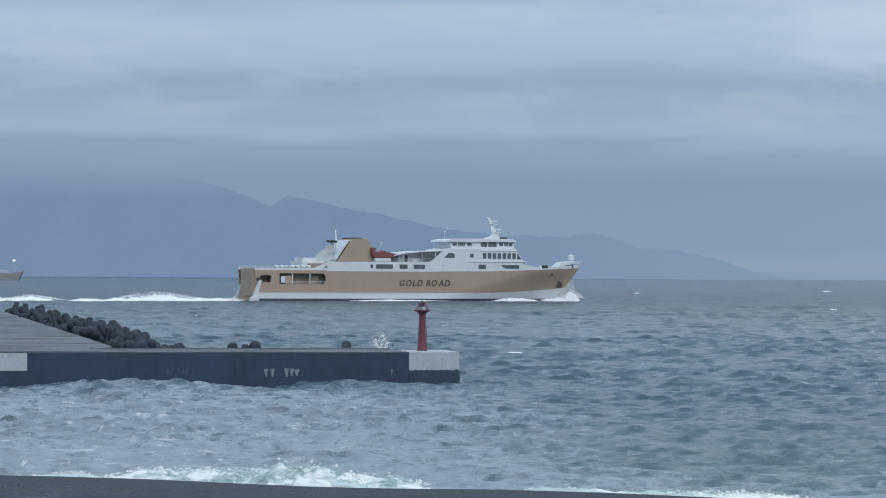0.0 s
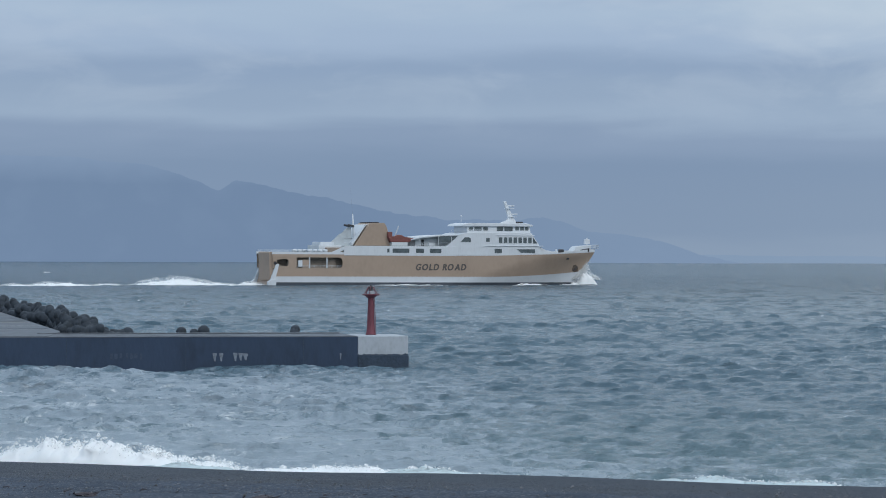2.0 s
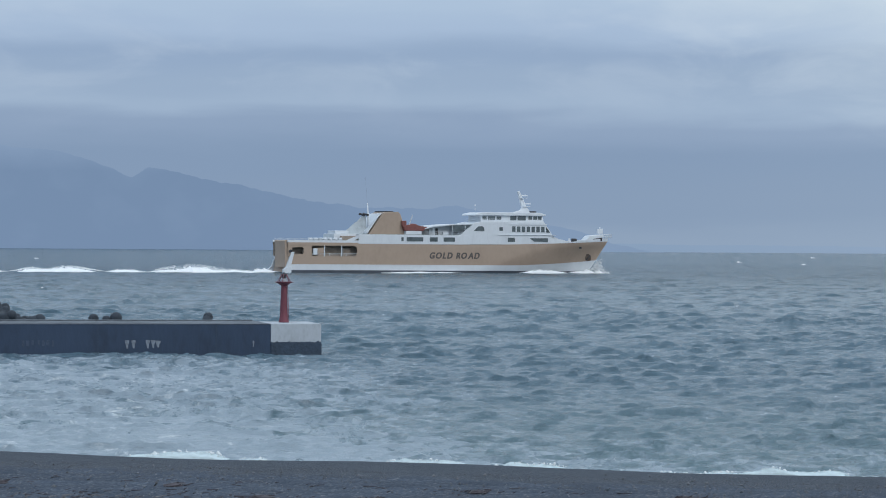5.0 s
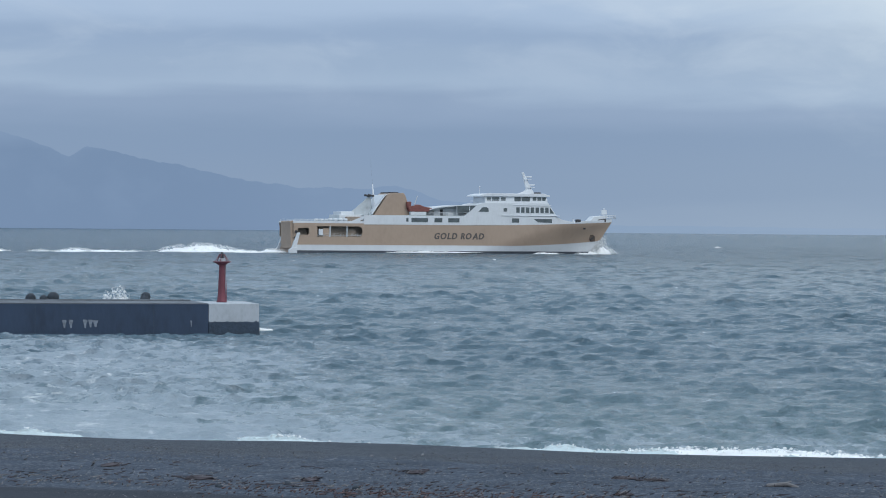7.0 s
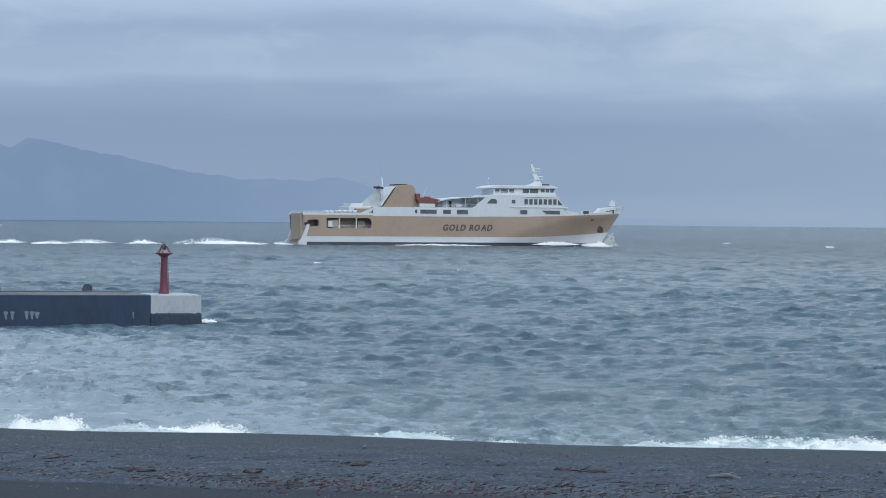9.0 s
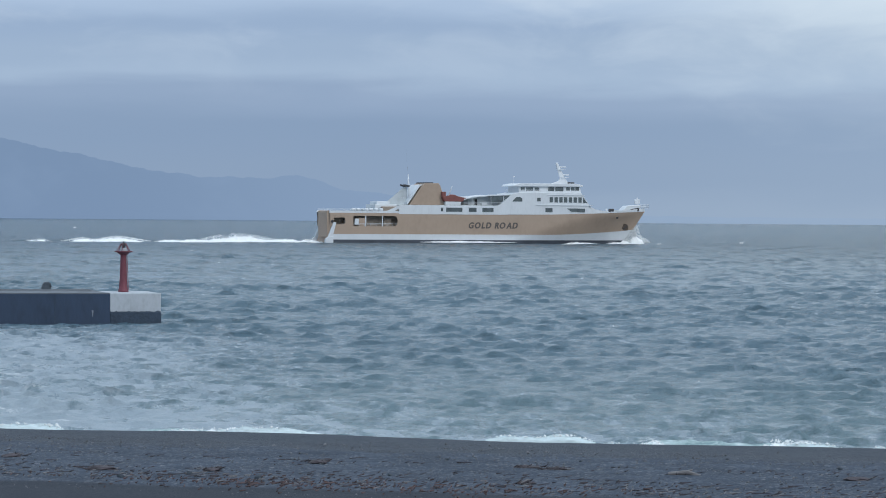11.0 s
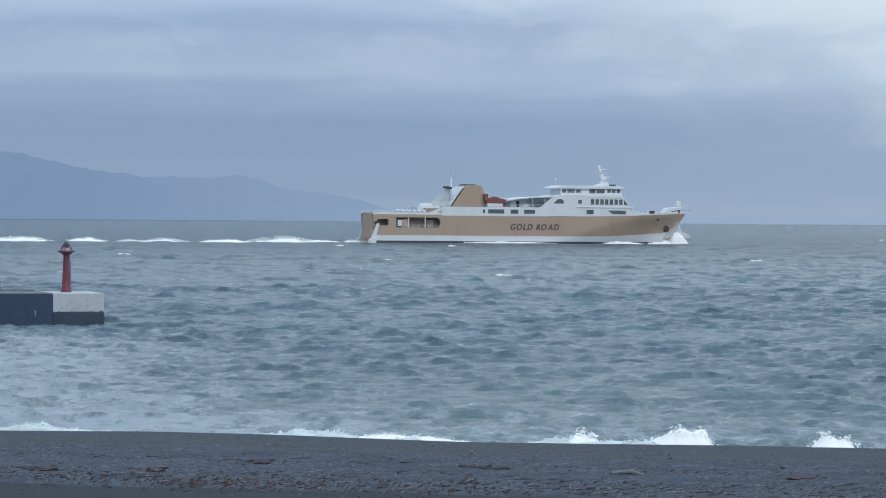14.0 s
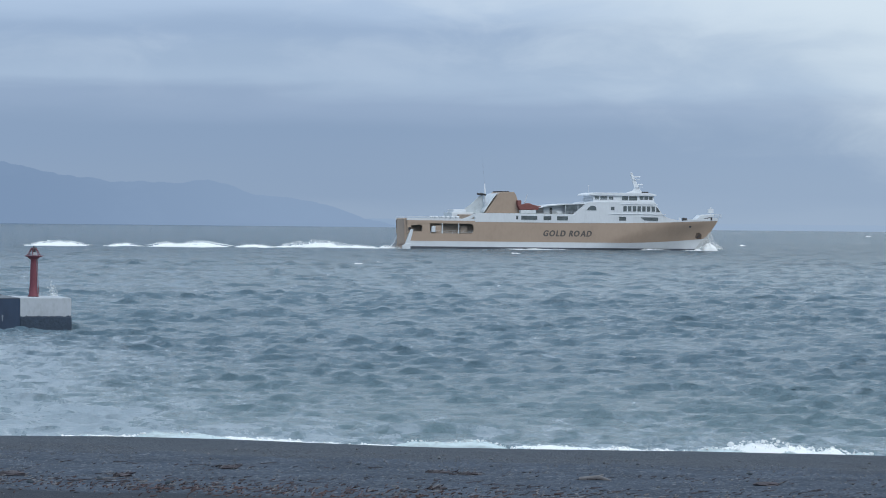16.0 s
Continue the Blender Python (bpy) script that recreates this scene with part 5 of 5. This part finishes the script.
# spray over the breakwater
QUAY = [(-6.4, -3.9, 1.4, -0.6, 0.0, 0.9), (-10.3, -8.5, 3.0, 2.05, 2.6, 3.2), (-7.6, -4.6, 1.3, 2.0, 2.4, 2.9), (-6.7, -1.9, 1.9, 2.4, 2.9, 3.6), (-7.2, -3.0, 1.5, 2.8, 3.2, 4.0), (-26.0, -22.0, 1.9, 2.3, 3.0, 4.1), (-15.5, -13.2, 0.8, 2.8, 3.3, 4.0),
        (-10.8, -7.8, 1.5, 5.8, 6.4, 6.9), (-6.4, -3.8, 0.7, 5.9, 6.4, 7.0), (-12.2, -8.2, 1.7, 6.1, 6.65, 7.3), (-12.6, -9.4, 1.2, 6.5, 6.95, 7.8), (-0.6, 1.0, 1.3, 15.0, 15.7, 16.6)]
for n, (x0, x1, h, a, p, e) in enumerate(QUAY):
    splash("quay_spray", x0, x1, h + 1.4, (a, p, e), 90 + n, y=268.0, depth=1.5, drops=int(1100 * (h + 0.5)), grain=1.2, base=0.9, fill=0.75, body=0.7, mist=0.6, taper=2.0, lean=-0.2, group="spray behind the breakwater", label="white spray rising behind the breakwater")
for n, (x0, x1, h, a, p, e) in enumerate([(0.8, 3.2, 0.26, 3.0, 3.7, 4.6), (1.0, 2.8, 0.22, 8.3, 9.0, 10.0), (0.6, 2.4, 0.24, 14.4, 15.0, 15.8), (0.8, 2.6, 0.22, 6.4, 7.0, 7.7)]):
    splash("quay_spray", x0, x1, h, (a, p, e), 110 + n, y=254.5, depth=1.2, drops=60, grain=1.1, base=0.0, fill=0.4, taper=2.0, group="spray behind the breakwater", label="small white splash against the end of the breakwater")

# white caps that ride with the sea
def build_caps():
    rng = random.Random(31)
    meshes = [spray_mesh(2.6, 0.20, 0.9, 200 + i, 10, 3, 1.6) for i in range(5)]
    for i in range(170):
        y = 260 * math.exp(rng.random() ** 0.8 * math.log(2600 / 260))
        x = y * math.tan(radians(rng.uniform(-9.5, 17.5)))
        if y < 300:
            continue
        ob = new("white_cap", meshes[i % 5])
        tagged(ob, "small white cap on a breaking wave crest", "white cap", "white caps on the sea")
        s = rng.uniform(0.3, 0.65) * (1 + y / 1100)
        ob.scale = (s, s, s * 0.7)
        t0 = rng.uniform(-3, 17)
        rows = []
        for k in (0.0, t0 - 1.6, t0 - 0.8, t0, t0 + 1.0, t0 + 2.2, SECONDS):
            if rows and (k <= rows[-1][0] + 0.05 or k > SECONDS):
                continue
            if k < 0:
                continue
            up = max(0.0, 1 - abs(k - t0) / 1.6)
            rows.append((k, pose(x - 0.3 * k, y - 2.4 * k, -0.9 + 1.0 * up, 0, 0, rng.uniform(-8, 8))))
        if rows[-1][0] < SECONDS:
            rows.append((SECONDS, pose(x - 0.3 * SECONDS, y - 2.4 * SECONDS, -0.9)))
        MOVERS.append((ob, rows))


build_caps()


# ---- wake and bow wave ----
def track(t):
    x = -61.61 + 10.480 * t + 0.0441 * t * t + 0.45
    y = 928.08 + 5.7196 * t - 0.0474 * t * t
    return x, y


def wake_heap(t0, length, h, seed, life):
    """Foam left on the water where the stern passed at t0."""
    x, y = track(t0)
    ob = new("wake_foam", spray_mesh(length, h, 7.0, seed, int(length), 4, 3.0, taper=1.6, fill=0.3))
    tagged(ob, "white churned foam in the ferry's wake", "wake", "foam in the wake")
    rows = []
    for t in (0.0, t0 - 0.4, t0 + 0.5, t0 + 1.2, t0 + life * 0.6, t0 + life, SECONDS):
        if t < 0 or t > SECONDS or (rows and t <= rows[-1][0] + 0.05):
            continue
        z = float(np.interp(t, [t0 - 0.4, t0 + 0.5, t0 + life * 0.6, t0 + life], [-h - 2.5, 0.25, 0.05, -h - 1.0]))
        rows.append((t, pose(x + 0.0, y, z, 0, 0, 24 - 10 * max(0, t0) / 16)))
    MOVERS.append((ob, rows))


for n in range(9):
    t0 = -9.0 + n * 2.7
    wake_heap(t0, 9 + 7 * ((n * 7) % 5) / 4, 0.5 + 0.5 * ((n * 3) % 4) / 3, 300 + n, 7.0 + 2.0 * ((n * 5) % 3))


def ride(ob, local, dz):
    """Carry a piece along with the ferry; dz(t) lifts it."""
    rows = []
    for i in range(33):
        t = i * 0.5
        m = ferry_pose(t)
        base = Matrix.Translation((0, 0, -m.translation.z)) @ m
        rows.append((t, Matrix.Translation((0, 0, dz(t))) @ base @ local))
    MOVERS.append((ob, rows))


def ferry_pose(t):
    """The ferry heads out and swings slowly to starboard."""
    x, y = track(t)
    a = 22.6 - 15.3 * t / 16
    heave = -0.38 + 0.16 * math.sin(0.75 * t - 0.6)
    return pose(x, y, heave, 0.4 * math.sin(0.6 * t), 0.12 * math.sin(0.5 * t), a)


def stern_wave(x, y, length, h, seed, phase, label):
    """White water that stays at its place behind the stern."""
    ob = new("stern_wash", spray_mesh(length, h, 8.0, seed, int(16 * length), 7, 1.9, taper=1.5, fill=0.18, mist=0.35, froth=2.0, body=0.82))
    tagged(ob, label, "wake", "foam in the wake")
    ride(ob, pose(x, y, 0.0, 0, 0, 3), lambda t: -0.15 - 0.1 * h + 0.22 * h * math.sin(1.15 * t + phase))


stern_wave(-5.5, 0.0, 16, 1.1, 401, 0.0, "white churned water close behind the ferry's stern")
stern_wave(-17, -1.0, 22, 1.0, 402, 1.0, "thin white line of foam behind the ferry")
stern_wave(-30, -1.5, 36, 2.7, 407, 0.4, "white breaking stern wave behind the ferry")
stern_wave(-52, -2.0, 14, 0.8, 408, 2.6, "low broken foam in the ferry's wake")
stern_wave(-74, -3.0, 30, 1.9, 409, 1.9, "white breaking crest in the ferry's wake")
stern_wave(-96, -4.0, 14, 1.1, 410, 4.0, "small white crest in the ferry's wake")
stern_wave(-118, -5.0, 24, 1.5, 411, 3.0, "far white crest in the ferry's wake")
side_wave = new("bow_wave", spray_mesh(18, 0.9, 1.6, 403, 140, 3, 2.5, taper=1.6, fill=0.2))
tagged(side_wave, "white bow wave rolling along the ferry's side", "bow wave")
ride(side_wave, pose(88, -8.4, 0.0, 0, 0, 7), lambda t: 0.0 + 0.45 * math.sin(1.5 * t + 0.5))
hull_wash = new("bow_wave", spray_mesh(34, 0.4, 1.0, 404, 80, 7, 2.5, taper=2.0, fill=0.1))
tagged(hull_wash, "thin white foam along the ferry's waterline", "bow wave")
ride(hull_wash, pose(48, -8.5, 0.0), lambda t: 0.05 + 0.22 * math.sin(1.9 * t))
stem_wave = new("bow_wave", spray_mesh(11, 1.7, 3.0, 405, 300, 3, 2.2, 0.2, taper=2.0))
tagged(stem_wave, "white water pushed up at the ferry's stem", "bow wave")
ride(stem_wave, pose(104.5, -2.6, 0.0, 0, 0, 14), lambda t: -0.1 + 0.3 * math.sin(1.4 * t + 1))
plume = new("bow_spray", spray_mesh(10.0, 6.0, 4.0, 406, 4200, 4, 1.9, 0.18, 0.45, 0.9, taper=1.5, body=0.62, mist=0.7, froth=1.6))
tagged(plume, "white spray thrown up from the ferry's bow", "spray")
PLUME = [(0.0, -1.6), (0.7, -3.4), (1.5, -3.6), (2.0, -0.6), (2.7, 0.0), (3.5, -0.8), (4.4, -3.0), (5.6, -4.0), (6.5, -3.8), (7.0, -2.4), (8.0, -3.8), (9.0, -4.4), (10.5, -1.5), (11.5, -3.0), (12.2, -0.6), (12.9, 0.4), (13.6, -0.8), (14.2, 0.0), (14.7, 0.4), (15.3, -1.4), (16.0, -1.8)]
ride(plume, pose(111.2, -1.0, 0.0, 0, 0, 5), lambda t: float(np.interp(t, [p[0] for p in PLUME], [p[1] for p in PLUME])) + 2.4)


# ---- beach litter ----
def on_beach(x, y):
    return float(beach_z(x, np.array(shore_y(x) - y)))


def build_litter():
    rng = random.Random(77)
    # pebbles
    verts, faces = [], []
    for i in range(14000):
        x = rng.uniform(-18, 34)
        d = 5.0 + abs(rng.gauss(0, 1)) * 11 if rng.random() < 0.95 else rng.uniform(3.0, 6)
        if d > 34:
            continue
        y = shore_y(x) - d
        r = 0.019 * math.exp(rng.gauss(0, 0.42)) * (1.4 if rng.random() < 0.05 else 1.0)
        z = on_beach(x, y) + r * 0.3
        o = len(verts)
        a = rng.uniform(0, 3)
        for vx, vy, vz in ((1, 0, 0), (0, 0.8, 0), (-1, 0, 0), (0, -0.8, 0), (0, 0, 0.7), (0, 0, -0.5)):
            verts.append((x + r * (vx * math.cos(a) - vy * math.sin(a)), y + r * (vx * math.sin(a) + vy * math.cos(a)), z + r * vz))
        for q in ((0, 1, 4), (1, 2, 4), (2, 3, 4), (3, 0, 4), (1, 0, 5), (2, 1, 5), (3, 2, 5), (0, 3, 5)):
            faces.append([o + v for v in q])
    me = bpy.data.meshes.new("pebbles")
    me.from_pydata(verts, [], faces)
    me.materials.append(PEBBLE)
    tagged(new("pebbles", me), "scattered grey and pale pebbles on the dark gravel", "pebbles", kind="stuff")
    # twigs and wrack in drifts along old tide lines
    b = bmesh.new()
    for i in range(900):
        x = rng.uniform(-14, 32)
        d = rng.choice((22.5, 23.5, 24.5, 21.0, 20.0, 14.5)) + rng.gauss(0, 0.9) + 0.8 * math.sin(x * 0.5)
        y = shore_y(x) - d
        z = on_beach(x, y) + 0.03
        l = 0.075 * math.exp(rng.gauss(0, 0.6))
        a = rng.gauss(0, 0.7)
        tube(b, (x - l * math.cos(a), y - l * math.sin(a), z), (x + l * math.cos(a), y + l * math.sin(a), z + rng.uniform(0, 0.05)), 0.010 + 0.012 * rng.random(), 0.006, 4)
    tagged(part("twigs", b, TWIG), "brown twigs and dry wrack along old tide lines", "twigs", kind="stuff")
    b = bmesh.new()
    for i in range(420):
        x = rng.uniform(-12, 31)
        y = shore_y(x) - rng.choice((24.0, 22.5, 25.0)) + rng.gauss(0, 0.6)
        z = on_beach(x, y) + 0.03
        l = 0.05 * math.exp(rng.gauss(0, 0.6))
        a = rng.gauss(0, 0.8)
        tube(b, (x - l * math.cos(a), y - l * math.sin(a), z), (x + l * math.cos(a), y + l * math.sin(a), z + 0.03), 0.02, 0.012, 5)
    tagged(part("wood_chips", b, WOOD), "small pale bits of driftwood on the gravel", "driftwood", kind="stuff")
    # a bed of reddish wrack and chips on the upper beach
    b = bmesh.new()
    for i in range(520):
        x, y = rng.gauss(6.0, 4.0), rng.gauss(80.3, 1.5)
        y -= 0.3 * (x - 6.0)
        z = on_beach(x, y) + 0.02
        l = 0.045 * math.exp(rng.gauss(0, 0.6))
        a = rng.uniform(-1.5, 1.5)
        tube(b, (x - l * math.cos(a), y - l * math.sin(a), z), (x + l * math.cos(a), y + l * math.sin(a), z + rng.uniform(0, 0.06)), 0.012 + 0.02 * rng.random(), 0.008, 4)
    tagged(part("wrack", b, RUST), "reddish brown dry wrack and bark chips on gravel", "wrack", kind="stuff")
    # mounds of brown wrack
    for x, y, w in ((5.3, 90.0, 0.62), (11.4, 88.0, 0.75), (12.3, 87.2, 0.6), (-4.0, 92.0, 0.6), (-1.2, 86.5, 0.75), (2.0, 86.2, 0.5), (20.5, 83.5, 0.8), (10.6, 81.6, 0.5), (-9.5, 93.0, 0.7)):
        z = on_beach(x, y)
        e = empty("seaweed_clump", pose(x, y, z), "low clump of brown seaweed on dark gravel", "seaweed", "seaweed on the beach")
        b = bmesh.new()
        blob(b, (0, 0, 0.01), w * 0.50, 0.22, int(x * 7) % 11, 3, 0.6)
        part("mat", b, TWIG, e)
        for i in range(14):
            u, v = rng.gauss(0, 0.36), rng.gauss(0, 0.30)
            a = rng.gauss(0, 1.0)
            l = 0.10 * math.exp(rng.gauss(0, 0.5))
            px, py = u * w, v * 0.5
            part("strand", tube(bmesh.new(), (px - l * math.cos(a), py - l * math.sin(a), 0.02), (px + l * math.cos(a), py + l * math.sin(a), 0.05 + 0.06 * rng.random()), 0.024, 0.012, 5), WOOD if i % 5 == 0 else TWIG, e)
    # driftwood log with a forked end
    x, y = 15.66, 85.0
    z = on_beach(x, y)
    e = empty("driftwood_log", pose(x, y, z - 0.02), "bleached forked driftwood log lying on gravel", "driftwood")
    b = bmesh.new()
    tube(b, (-0.45, 0.05, 0.07), (0.12, 0.0, 0.12), 0.06, 0.07, 9)
    tube(b, (0.10, 0.0, 0.12), (0.48, -0.05, 0.03), 0.07, 0.035, 9)
    part("trunk", b, WOOD, e)
    part("branch", tube(bmesh.new(), (0.0, 0.0, 0.12), (0.28, 0.12, 0.19), 0.045, 0.02, 7), WOOD, e)
    part("branch", tube(bmesh.new(), (-0.2, 0.0, 0.09), (-0.55, 0.2, 0.02), 0.05, 0.02, 7), TWIG, e)
    # dark stones
    for x, y, r in ((3.2, 82.6, 0.11), (-0.6, 83.0, 0.10), (1.3, 84.4, 0.10), (9.4, 91.5, 0.06), (18.4, 92.4, 0.05), (21.0, 88.0, 0.07), (7.0, 84.0, 0.07), (13.5, 91.0, 0.05)):
        b = bmesh.new()
        blob(b, (0, 0, 0), r, 0.7, int(r * 900 + x), 2, 0.5)
        ob = part("stone", b, ROCK)
        ob.matrix_world = pose(x, y, on_beach(x, y) + r * 0.35)
        tagged(ob, "dark rounded stone on the gravel beach", "stone", "stones on the beach")


build_litter()


# ---- what moves ----
def motions():
    for ob, rows in MOVERS:
        walk(ob, rows)
    walk(ferry, [(t * 0.5, ferry_pose(t * 0.5)) for t in range(33)])
    walk(water, [(0.0, pose(0, 0, -0.2)), (SECONDS, pose(-0.10 * 3.0 * 16, -0.995 * 3.0 * 16, -0.2))])


motions()
